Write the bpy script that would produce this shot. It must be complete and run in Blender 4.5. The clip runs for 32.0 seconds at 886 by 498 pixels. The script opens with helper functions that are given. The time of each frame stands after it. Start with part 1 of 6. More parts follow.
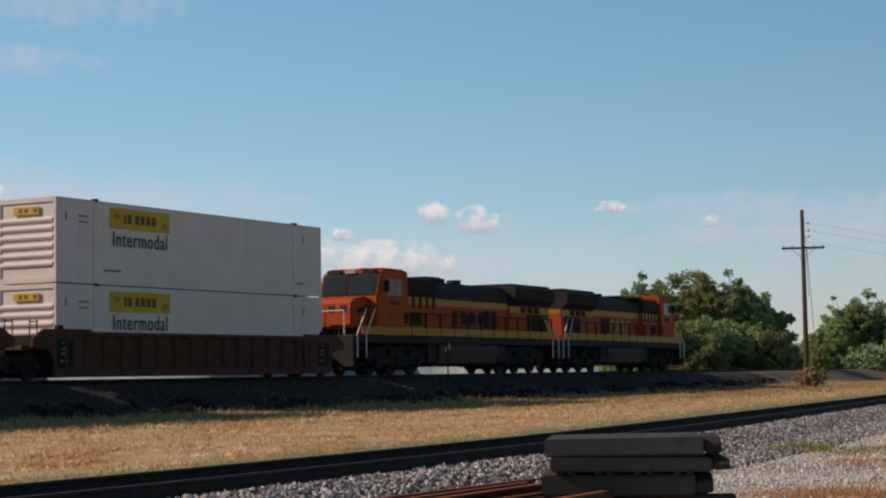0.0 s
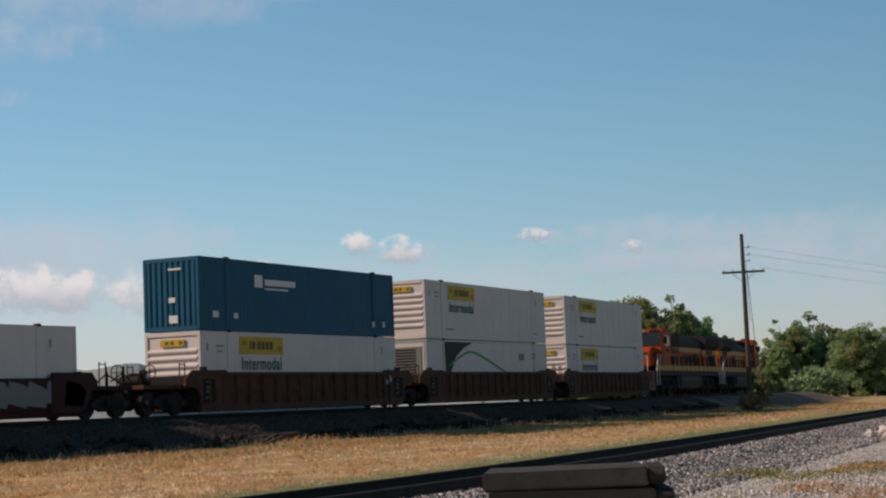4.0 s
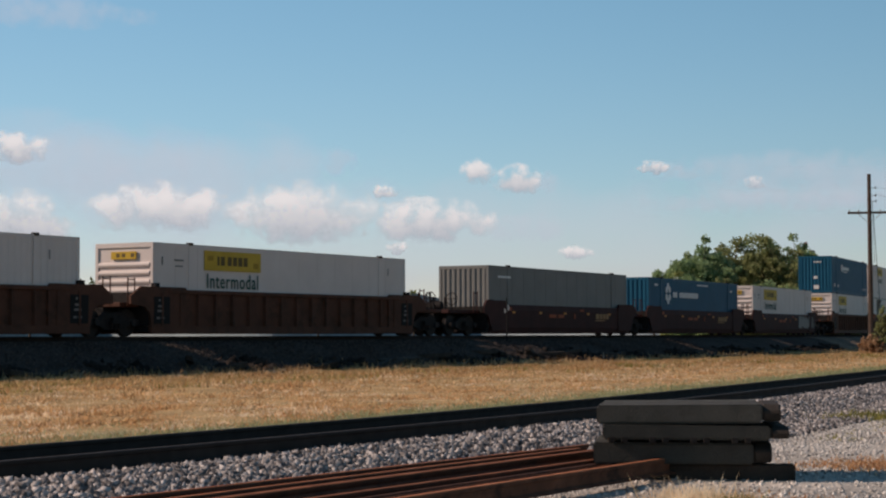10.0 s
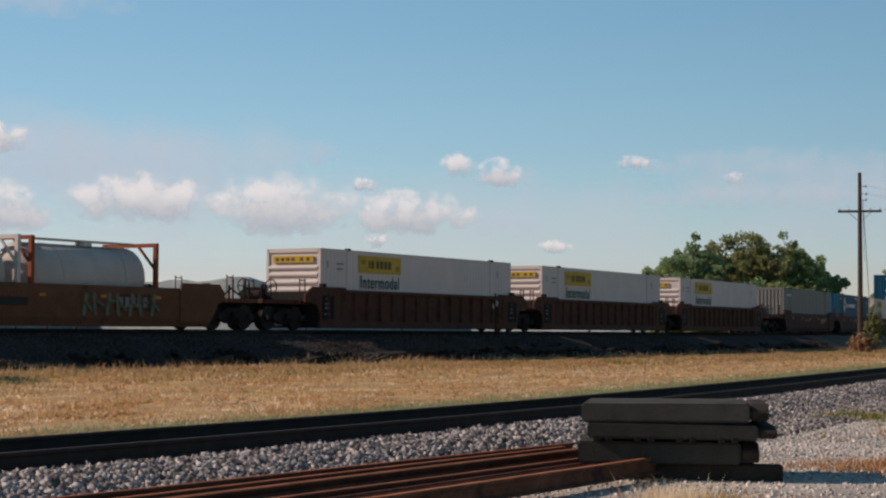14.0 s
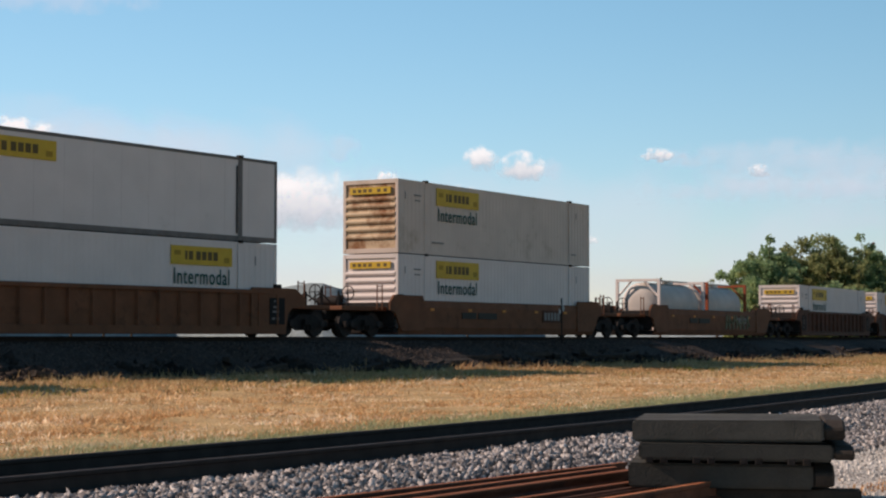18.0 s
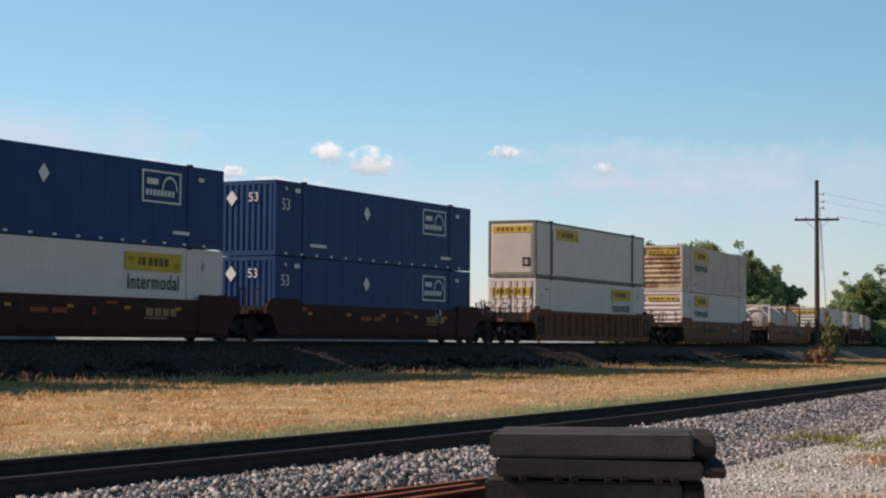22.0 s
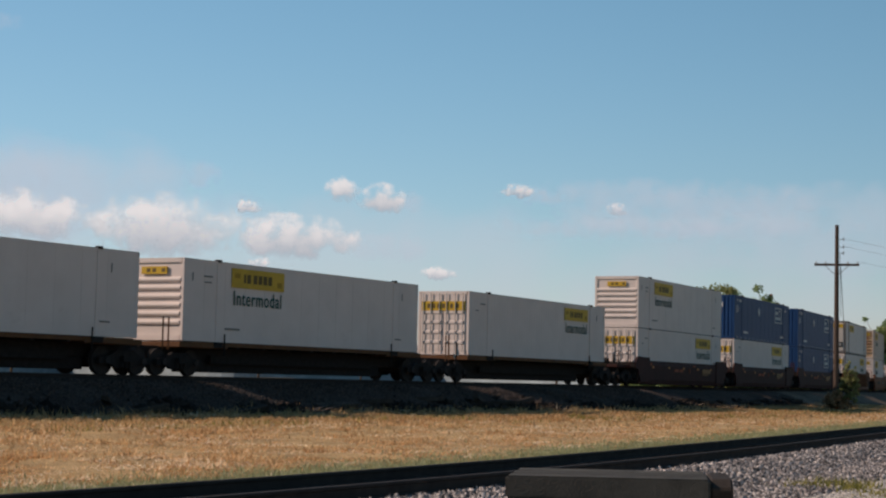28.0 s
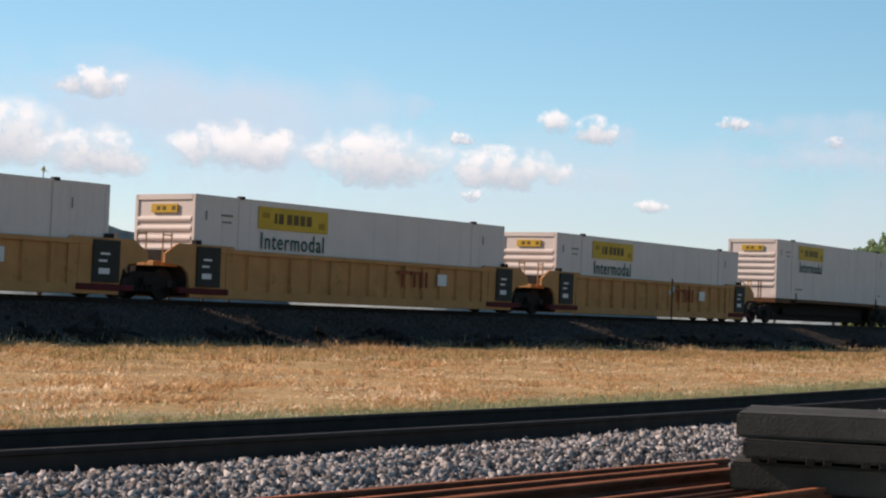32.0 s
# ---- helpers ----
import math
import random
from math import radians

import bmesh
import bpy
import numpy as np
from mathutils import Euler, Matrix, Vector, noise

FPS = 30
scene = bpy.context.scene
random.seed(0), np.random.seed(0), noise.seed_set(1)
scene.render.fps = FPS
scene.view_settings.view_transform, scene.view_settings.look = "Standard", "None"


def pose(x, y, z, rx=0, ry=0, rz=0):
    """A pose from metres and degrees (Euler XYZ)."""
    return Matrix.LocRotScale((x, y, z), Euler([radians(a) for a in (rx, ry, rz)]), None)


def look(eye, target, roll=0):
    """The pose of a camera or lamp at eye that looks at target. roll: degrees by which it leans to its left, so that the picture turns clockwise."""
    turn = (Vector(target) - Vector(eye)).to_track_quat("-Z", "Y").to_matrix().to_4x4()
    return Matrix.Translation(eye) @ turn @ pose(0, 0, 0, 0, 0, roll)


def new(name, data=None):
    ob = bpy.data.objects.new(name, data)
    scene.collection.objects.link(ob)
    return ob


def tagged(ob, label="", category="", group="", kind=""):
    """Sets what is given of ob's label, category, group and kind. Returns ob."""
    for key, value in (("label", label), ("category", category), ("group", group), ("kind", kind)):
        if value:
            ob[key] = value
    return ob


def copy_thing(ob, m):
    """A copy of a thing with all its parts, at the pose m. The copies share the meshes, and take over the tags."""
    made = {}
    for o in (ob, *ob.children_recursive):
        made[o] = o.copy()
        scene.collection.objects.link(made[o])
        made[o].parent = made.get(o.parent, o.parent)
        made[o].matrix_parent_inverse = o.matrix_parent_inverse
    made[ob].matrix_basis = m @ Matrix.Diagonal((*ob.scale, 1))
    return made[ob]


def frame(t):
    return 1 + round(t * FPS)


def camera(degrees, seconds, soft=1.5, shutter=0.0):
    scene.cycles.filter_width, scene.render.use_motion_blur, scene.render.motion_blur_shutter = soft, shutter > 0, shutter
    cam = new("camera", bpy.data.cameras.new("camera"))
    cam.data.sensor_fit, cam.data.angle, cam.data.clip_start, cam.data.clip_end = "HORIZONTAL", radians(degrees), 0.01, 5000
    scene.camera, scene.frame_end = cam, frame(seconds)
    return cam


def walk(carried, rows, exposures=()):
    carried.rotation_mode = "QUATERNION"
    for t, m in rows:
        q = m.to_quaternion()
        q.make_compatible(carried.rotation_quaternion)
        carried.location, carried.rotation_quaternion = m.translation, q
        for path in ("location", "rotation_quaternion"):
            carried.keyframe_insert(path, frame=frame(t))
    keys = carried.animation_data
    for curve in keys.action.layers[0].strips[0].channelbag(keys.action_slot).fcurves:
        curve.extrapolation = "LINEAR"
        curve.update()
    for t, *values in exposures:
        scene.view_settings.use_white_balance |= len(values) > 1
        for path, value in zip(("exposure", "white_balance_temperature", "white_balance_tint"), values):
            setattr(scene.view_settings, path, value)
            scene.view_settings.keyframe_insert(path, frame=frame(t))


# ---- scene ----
# The camera is carried by someone who stands beside a siding; the train passes from left to right.
PATH = [
    (0, -2.000, -0.702, 1.573, 94.098, 0.937, -60.204),
    (0.5, -1.904, -0.671, 1.577, 93.839, 1.271, -61.782),
    (1, -1.825, -0.644, 1.579, 93.905, 1.592, -62.870),
    (1.5, -1.735, -0.612, 1.581, 94.160, 1.690, -63.373),
    (2, -1.628, -0.574, 1.582, 94.457, 1.848, -63.413),
    (2.5, -1.532, -0.540, 1.583, 94.696, 1.910, -63.292),
    (4.5, -1.234, -0.432, 1.583, 95.185, 2.422, -61.325),
    (5, -1.230, -0.430, 1.582, 95.207, 2.372, -60.499),
    (5.5, -1.313, -0.474, 1.583, 95.206, 2.223, -59.545),
    (6, -1.388, -0.501, 1.582, 95.154, 2.090, -58.664),
    (6.5, -1.427, -0.515, 1.581, 95.096, 1.920, -57.789),
    (7, -1.466, -0.532, 1.579, 95.038, 1.868, -57.084),
    (7.5, -1.385, -0.514, 1.581, 94.943, 1.669, -56.715),
    (8, -1.514, -0.549, 1.571, 94.616, 1.129, -56.867),
    (8.5, -1.437, -0.522, 1.579, 94.131, 1.049, -57.219),
    (9, -1.415, -0.512, 1.580, 93.637, 0.781, -57.574),
    (9.5, -1.395, -0.505, 1.581, 93.177, 0.465, -57.893),
    (10, -1.373, -0.497, 1.581, 92.844, 0.183, -58.185),
    (10.5, -1.337, -0.485, 1.582, 92.618, 0.021, -58.483),
    (11, -1.299, -0.471, 1.582, 92.511, -0.104, -58.762),
    (11.5, -1.247, -0.452, 1.583, 92.466, -0.344, -58.947),
    (12, -1.172, -0.425, 1.584, 92.479, -0.648, -58.998),
    (12.5, -1.096, -0.397, 1.585, 92.624, -0.397, -58.895),
    (13, -1.061, -0.384, 1.585, 92.778, -0.315, -58.744),
    (13.5, -1.043, -0.377, 1.585, 92.871, -0.246, -58.601),
    (14, -1.037, -0.375, 1.585, 92.686, -0.312, -58.523),
    (14.5, -1.001, -0.362, 1.586, 92.405, -0.292, -58.457),
    (16.5, -0.471, -0.170, 1.593, 91.815, 0.163, -58.061),
    (17, -0.047, -0.017, 1.599, 92.037, 0.083, -57.405),
    (17.5, 0.467, 0.174, 1.608, 92.396, 0.013, -56.706),
    (18, 0.938, 0.362, 1.615, 92.856, -0.069, -56.099),
    (18.5, 1.240, 0.479, 1.620, 93.089, -0.312, -55.731),
    (19, 1.393, 0.539, 1.624, 92.837, -0.451, -55.645),
    (19.5, 1.490, 0.575, 1.626, 92.318, -0.436, -55.735),
    (20, 1.670, 0.595, 1.631, 93.722, -0.160, -57.770),
    (20.5, 1.911, 0.684, 1.631, 94.474, -0.005, -59.813),
    (21, 1.972, 0.702, 1.635, 93.952, -0.189, -59.856),
    (21.5, 2.095, 0.746, 1.638, 93.477, -0.386, -59.853),
    (22, 2.206, 0.786, 1.641, 93.009, -0.436, -59.919),
    (22.5, 2.291, 0.815, 1.643, 92.526, -0.575, -59.995),
    (23, 2.371, 0.844, 1.644, 92.298, -0.742, -60.083),
    (23.5, 2.412, 0.858, 1.645, 92.447, -0.903, -60.146),
    (24, 2.432, 0.865, 1.645, 92.956, -0.866, -60.191),
    (24.5, 2.457, 0.873, 1.646, 93.468, -0.905, -60.211),
    (25, 2.441, 0.869, 1.649, 93.983, -0.868, -60.262),
    (25.5, 2.508, 0.895, 1.643, 94.179, -0.709, -60.341),
    (27.5, 2.255, 0.806, 1.638, 94.243, -1.191, -59.995),
    (28, 2.236, 0.798, 1.638, 94.300, -1.287, -59.352),
    (28.5, 2.219, 0.797, 1.639, 94.311, -1.541, -58.560),
    (29, 2.222, 0.795, 1.640, 94.173, -1.678, -57.596),
    (29.5, 2.026, 0.751, 1.640, 93.865, -2.023, -56.678),
    (30, 2.035, 0.785, 1.636, 93.347, -2.175, -55.739),
    (30.5, 2.034, 0.792, 1.639, 92.748, -2.233, -54.740),
    (31, 2.087, 0.847, 1.637, 92.155, -2.198, -53.955),
    (31.5, 2.055, 0.845, 1.639, 91.689, -2.152, -53.126),
    (32, 2.912, 1.343, 1.560, 92.040, -2.124, -52.442),
]
cam = camera(28.39, 32.0, soft=2.2)
walk(cam, [(r[0], pose(*r[1:])) for r in PATH], exposures=[(t, stops, 7400, 27) for t, stops in ((0, -0.75), (2, -0.70), (5, -0.92), (6, -1.0), (8, -0.98), (9, -0.95), (11, -0.62), (12, -0.65), (14, -0.80), (17, -0.34), (19, -0.48), (20, -0.23), (21.5, -0.54), (23, -0.08), (25, -0.44), (28, -0.77), (30, -0.77), (31, -0.64), (32, -0.38))])

# ---- sky and sun ----
SUN_AZ, SUN_EL = 120.0, 32.0      # direction towards the sun, degrees from +x
world = bpy.data.worlds.new("sky")
scene.world = world
world.use_nodes = True
wn = world.node_tree.nodes
wn.clear()
sky = wn.new("ShaderNodeTexSky")
sky.sky_type = "NISHITA"
sky.sun_disc = False
sky.sun_elevation = radians(SUN_EL)
sky.sun_rotation = radians(SUN_AZ - 90.0)
sky.air_density, sky.dust_density, sky.ozone_density = 1.0, 0.05, 3.0
back = wn.new("ShaderNodeBackground")
back.inputs["Strength"].default_value = 0.112
wout = wn.new("ShaderNodeOutputWorld")
tint = wn.new("ShaderNodeMix")
tint.data_type, tint.blend_type = "RGBA", "MULTIPLY"
tint.inputs[0].default_value = 1.0
tint.inputs[7].default_value = (0.80, 0.92, 1.12, 1)      # slightly cyan autumn air
world.node_tree.links.new(sky.outputs[0], tint.inputs[6])
shade = wn.new("ShaderNodeHueSaturation")      # turned a little from violet towards cyan
shade.inputs["Hue"].default_value, shade.inputs["Saturation"].default_value = 0.468, 1.06
world.node_tree.links.new(tint.outputs[2], shade.inputs["Color"])
world.node_tree.links.new(shade.outputs[0], back.inputs[0])
world.node_tree.links.new(back.outputs[0], wout.inputs[0])
sun = new("sun", bpy.data.lights.new("sun", "SUN"))
sun.data.energy, sun.data.angle, sun.data.color = 6.0, radians(0.53), (1.0, 0.91, 0.78)
ca, sa, ce, se = math.cos(radians(SUN_AZ)), math.sin(radians(SUN_AZ)), math.cos(radians(SUN_EL)), math.sin(radians(SUN_EL))
sun.matrix_world = look((60 * ca * ce, 60 * sa * ce, 60 * se), (0, 0, 0))


# ---- materials ----
def mat(name, color, rough=0.7, metal=0.0, tone=0.25, scale=3.0, fine=60.0, bump=0.15, stain=None, stain_at=0.62, per=0.0, coat=0.0):
    """A painted, earthy or metal surface: base colour varied at two scales, a stain colour in patches, fine relief."""
    m = bpy.data.materials.new(name)
    m.use_nodes = True
    n, l = m.node_tree.nodes, m.node_tree.links
    b = n["Principled BSDF"]
    b.inputs["Metallic"].default_value = metal
    b.inputs["Specular IOR Level"].default_value = 0.5 if rough < 0.3 or metal > 0.2 else 0.18      # dusty paint
    if coat:
        b.inputs["Coat Weight"].default_value = coat
    tc = n.new("ShaderNodeTexCoord")
    big, small = n.new("ShaderNodeTexNoise"), n.new("ShaderNodeTexNoise")
    big.inputs["Scale"].default_value, big.inputs["Detail"].default_value = scale, 6
    small.inputs["Scale"].default_value, small.inputs["Detail"].default_value = fine, 4
    for t in (big, small):
        l.new(tc.outputs["Object"], t.inputs["Vector"])
    hsv = n.new("ShaderNodeHueSaturation")
    hsv.inputs["Color"].default_value = (*color, 1)
    add = n.new("ShaderNodeMath")
    add.operation = "MULTIPLY_ADD"
    l.new(small.outputs["Fac"], add.inputs[0])
    add.inputs[1].default_value = 0.5
    l.new(big.outputs["Fac"], add.inputs[2])
    rng = n.new("ShaderNodeMapRange")
    rng.inputs["From Min"].default_value, rng.inputs["From Max"].default_value = 0.45, 1.05
    rng.inputs["To Min"].default_value, rng.inputs["To Max"].default_value = 1 - tone, 1 + tone
    l.new(add.outputs[0], rng.inputs["Value"])
    val = rng.outputs[0]
    if per:
        oi = n.new("ShaderNodeObjectInfo")
        pr = n.new("ShaderNodeMapRange")
        pr.inputs["To Min"].default_value, pr.inputs["To Max"].default_value = 1 - per, 1 + per
        l.new(oi.outputs["Random"], pr.inputs["Value"])
        mul = n.new("ShaderNodeMath")
        mul.operation = "MULTIPLY"
        l.new(val, mul.inputs[0])
        l.new(pr.outputs[0], mul.inputs[1])
        val = mul.outputs[0]
    l.new(val, hsv.inputs["Value"])
    out = hsv.outputs[0]
    if stain:
        st = n.new("ShaderNodeTexNoise")
        st.inputs["Scale"].default_value, st.inputs["Detail"].default_value, st.inputs["Roughness"].default_value = scale * 0.7, 8, 0.7
        l.new(tc.outputs["Object"], st.inputs["Vector"])
        ramp = n.new("ShaderNodeMapRange")
        ramp.inputs["From Min"].default_value, ramp.inputs["From Max"].default_value = stain_at - 0.06, stain_at + 0.1
        l.new(st.outputs["Fac"], ramp.inputs["Value"])
        mix = n.new("ShaderNodeMix")
        mix.data_type = "RGBA"
        l.new(ramp.outputs[0], mix.inputs[0])
        l.new(out, mix.inputs[6])
        mix.inputs[7].default_value = (*stain, 1)
        out = mix.outputs[2]
    l.new(out, b.inputs["Base Color"])
    rr = n.new("ShaderNodeMapRange")
    rr.inputs["To Min"].default_value, rr.inputs["To Max"].default_value = max(0.05, rough - 0.12), min(1, rough + 0.12)
    l.new(small.outputs["Fac"], rr.inputs["Value"])
    l.new(rr.outputs[0], b.inputs["Roughness"])
    if bump:
        bp = n.new("ShaderNodeBump")
        bp.inputs["Strength"].default_value, bp.inputs["Distance"].default_value = bump, 0.02
        l.new(small.outputs["Fac"], bp.inputs["Height"])
        l.new(bp.outputs[0], b.inputs["Normal"])
    return m


WHITE = mat("white_container_paint", (0.69, 0.61, 0.57), 0.55, tone=0.07, scale=0.8, fine=25, bump=0.04, stain=(0.57, 0.485, 0.44), stain_at=0.68)
CREAM = mat("weathered_white_paint", (0.60, 0.495, 0.425), 0.6, tone=0.10, scale=0.9, fine=25, bump=0.05, stain=(0.42, 0.33, 0.25), stain_at=0.62)
RUSTEND = mat("rust_streaked_end_paint", (0.56, 0.42, 0.28), 0.65, tone=0.2, scale=1.1, fine=16, bump=0.06, stain=(0.24, 0.105, 0.045), stain_at=0.50)
DIRTY = mat("streaked_white_paint", (0.53, 0.48, 0.435), 0.6, tone=0.12, scale=1.2, fine=18, bump=0.05, stain=(0.30, 0.17, 0.10), stain_at=0.66)
GREYC = mat("grey_container_paint", (0.20, 0.20, 0.19), 0.55, tone=0.10, scale=0.9, fine=25, bump=0.04)
BLUE = mat("dark_blue_container_paint", (0.010, 0.052, 0.15), 0.5, tone=0.14, scale=0.9, fine=25, bump=0.04)
TEAL = mat("teal_container_paint", (0.004, 0.092, 0.162), 0.5, tone=0.14, scale=0.9, fine=25, bump=0.04)
YELLOWP = mat("yellow_sign_paint", (0.58, 0.37, 0.045), 0.5, tone=0.12, scale=2.0, fine=30, bump=0.02)
DARKINK = mat("dark_ink", (0.035, 0.035, 0.03), 0.6, tone=0.1, bump=0)
SIGNINK = mat("faded_dark_ink", (0.13, 0.09, 0.035), 0.6, tone=0.2, bump=0)
YELDARK = mat("ochre_ink", (0.36, 0.22, 0.03), 0.6, tone=0.2, bump=0)
GREENINK = mat("dark_green_ink", (0.01, 0.085, 0.07), 0.6, tone=0.1, bump=0)
FRAMEGREY = mat("dull_grey_frame_paint", (0.16, 0.145, 0.135), 0.6, tone=0.2, bump=0.05)
GRAFFITI = mat("faded_spray_paint", (0.16, 0.165, 0.105), 0.7, tone=0.3, scale=3, bump=0)
WHITEINK = mat("white_ink", (0.7, 0.7, 0.68), 0.6, tone=0.08, bump=0)
REDINK = mat("faded_red_ink", (0.30, 0.07, 0.03), 0.6, tone=0.2, bump=0)
ORANGEINK = mat("orange_reflector", (0.6, 0.22, 0.04), 0.4, tone=0.15, bump=0)
BROWNCAR = mat("brown_car_paint", (0.098, 0.040, 0.025), 0.7, tone=0.3, scale=1.4, fine=30, bump=0.1, stain=(0.05, 0.024, 0.014), stain_at=0.58)
TANCAR = mat("faded_brown_car_paint", (0.175, 0.070, 0.036), 0.7, tone=0.25, scale=1.4, fine=30, bump=0.1, stain=(0.07, 0.032, 0.018), stain_at=0.62)
REDCAR = mat("oxide_red_car_paint", (0.052, 0.018, 0.016), 0.7, tone=0.25, scale=1.4, fine=30, bump=0.1, stain=(0.03, 0.015, 0.012), stain_at=0.62)
YELCAR = mat("yellow_car_paint", (0.50, 0.245, 0.095), 0.65, tone=0.2, scale=1.4, fine=30, bump=0.1, stain=(0.17, 0.085, 0.03), stain_at=0.64)
STEPRED = mat("dark_red_step_paint", (0.11, 0.016, 0.018), 0.7, tone=0.25, bump=0.05)
DECKOR = mat("orange_brown_deck_paint", (0.13, 0.058, 0.025), 0.7, tone=0.3, scale=1.6, fine=30, bump=0.1, stain=(0.10, 0.05, 0.03), stain_at=0.58)
BLACKST = mat("black_running_gear", (0.022, 0.019, 0.018), 0.85, tone=0.4, scale=5, fine=40, bump=0.15, stain=(0.04, 0.027, 0.019), stain_at=0.64)
WHEELST = mat("worn_wheel_steel", (0.035, 0.030, 0.028), 0.8, metal=0.0, tone=0.3, scale=6, bump=0.1)
GALV = mat("galvanised_steel", (0.42, 0.42, 0.41), 0.45, metal=0.6, tone=0.15, bump=0.05)
ORANGE = mat("orange_engine_paint", (0.43, 0.062, 0.014), 0.62, tone=0.14, scale=1.2, fine=30, bump=0.03, stain=(0.26, 0.04, 0.012), stain_at=0.6)
ENGYEL = mat("yellow_engine_paint", (0.42, 0.20, 0.025), 0.45, tone=0.12, bump=0.03)
ENGBLK = mat("black_engine_paint", (0.03, 0.027, 0.027), 0.72, tone=0.3, scale=1.5, bump=0.05)
TANKGREY = mat("grey_fuel_tank_paint", (0.075, 0.055, 0.048), 0.7, tone=0.3, bump=0.1)
GLASSD = mat("dark_cab_glass", (0.05, 0.075, 0.085), 0.08, tone=0.05, bump=0)
LOUVRE = mat("dark_grille", (0.03, 0.02, 0.015), 0.8, tone=0.3, bump=0.2)
PANELBLK = mat("black_panel_paint", (0.014, 0.013, 0.013), 0.75, tone=0.2, scale=4, bump=0.03)
RAILST = mat("rusty_brown_rail", (0.045, 0.034, 0.030), 0.85, tone=0.35, scale=4, fine=50, bump=0.15)
RAILTOP = mat("worn_rail_head", (0.07, 0.056, 0.050), 0.8, metal=0.0, tone=0.2, scale=5, fine=60, bump=0.05)
# rust, darkened to carry the shade on the loose rails' sides
RUST = mat("shaded_rust_rail", (0.13, 0.055, 0.033), 0.85, tone=0.35, scale=3, fine=60, bump=0.25, stain=(0.055, 0.03, 0.022), stain_at=0.54, per=0.3)
# same rust for the top faces, brightened to paint the sun on them
RUSTLIT = mat("sunlit_rust_rail_head", (0.40, 0.135, 0.062), 0.85, tone=0.35, scale=3, fine=60, bump=0.25, per=0.3)
TIEWOOD = mat("creosoted_tie_wood", (0.05, 0.04, 0.033), 0.9, tone=0.4, scale=4, fine=40, bump=0.4, per=0.3)
PANEL = mat("grey_crossing_timber", (0.076, 0.072, 0.062), 0.9, tone=0.25, scale=3, fine=50, bump=0.35, stain=(0.05, 0.046, 0.04), stain_at=0.58, per=0.3)
POLEWD = mat("weathered_pole_wood", (0.085, 0.06, 0.048), 0.9, tone=0.3, scale=4, fine=40, bump=0.4)
BARK = mat("tree_bark", (0.10, 0.075, 0.055), 0.95, tone=0.35, scale=5, fine=40, bump=0.5)
ROCKW = mat("pale_limestone", (0.66, 0.60, 0.53), 0.9, tone=0.25, scale=1.2, fine=20, bump=0.4, stain=(0.40, 0.35, 0.30), stain_at=0.58, per=0.15)
CABLE = mat("black_cable", (0.02, 0.02, 0.02), 0.6, tone=0.1, bump=0)


def island_mat(name, dark, light, rough=0.9, transl=0.0, patch=None, patch_scale=0.2, mid=None, squash=1.0):
    """Loose pieces joined in one mesh: each island takes its own tone between two colours; large soft patches of a third."""
    m = bpy.data.materials.new(name)
    m.use_nodes = True
    n, l = m.node_tree.nodes, m.node_tree.links
    b = n["Principled BSDF"]
    b.inputs["Roughness"].default_value = rough
    b.inputs["Specular IOR Level"].default_value = 0.12
    geo = n.new("ShaderNodeNewGeometry")
    ramp = n.new("ShaderNodeValToRGB")
    ramp.color_ramp.elements[0].color, ramp.color_ramp.elements[1].color = (*dark, 1), (*light, 1)
    if mid:
        e = ramp.color_ramp.elements.new(0.5)
        e.color = (*mid, 1)
    l.new(geo.outputs["Random Per Island"], ramp.inputs[0])
    out = ramp.outputs[0]
    if patch:
        tc, nz, mr, mix = n.new("ShaderNodeTexCoord"), n.new("ShaderNodeTexNoise"), n.new("ShaderNodeMapRange"), n.new("ShaderNodeMix")
        nz.inputs["Scale"].default_value, nz.inputs["Detail"].default_value = patch_scale, 5
        mp = n.new("ShaderNodeMapping")
        mp.inputs["Scale"].default_value = (squash, 1, 1)
        l.new(tc.outputs["Object"], mp.inputs["Vector"])
        l.new(mp.outputs[0], nz.inputs["Vector"])
        mr.inputs["From Min"].default_value, mr.inputs["From Max"].default_value = 0.47, 0.62
        l.new(nz.outputs["Fac"], mr.inputs["Value"])
        mix.data_type = "RGBA"
        l.new(mr.outputs[0], mix.inputs[0])
        l.new(out, mix.inputs[6])
        mix.inputs[7].default_value = (*patch, 1)
        out = mix.outputs[2]
    l.new(out, b.inputs["Base Color"])
    if transl:
        tr, ms = n.new("ShaderNodeBsdfTranslucent"), n.new("ShaderNodeMixShader")
        l.new(out, tr.inputs["Color"])
        ms.inputs[0].default_value = transl
        l.new(b.outputs[0], ms.inputs[1])
        l.new(tr.outputs[0], ms.inputs[2])
        l.new(ms.outputs[0], n["Material Output"].inputs["Surface"])
    return m


STONE = island_mat("grey_ballast_stone", (0.08, 0.073, 0.071), (0.60, 0.55, 0.52), 0.85, mid=(0.25, 0.231, 0.222))
PALESTONE = island_mat("pale_dirt_stone", (0.18, 0.17, 0.155), (0.78, 0.73, 0.67), 0.9, mid=(0.50, 0.465, 0.43))
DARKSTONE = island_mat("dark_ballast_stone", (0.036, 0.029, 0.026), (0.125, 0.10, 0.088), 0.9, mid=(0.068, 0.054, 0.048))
DRYGRASS = island_mat("dry_golden_grass", (0.52, 0.30, 0.14), (1.0, 0.76, 0.48), 0.85, 0.6, patch=(1.0, 0.85, 0.63), patch_scale=0.9, mid=(0.75, 0.49, 0.245), squash=0.35)
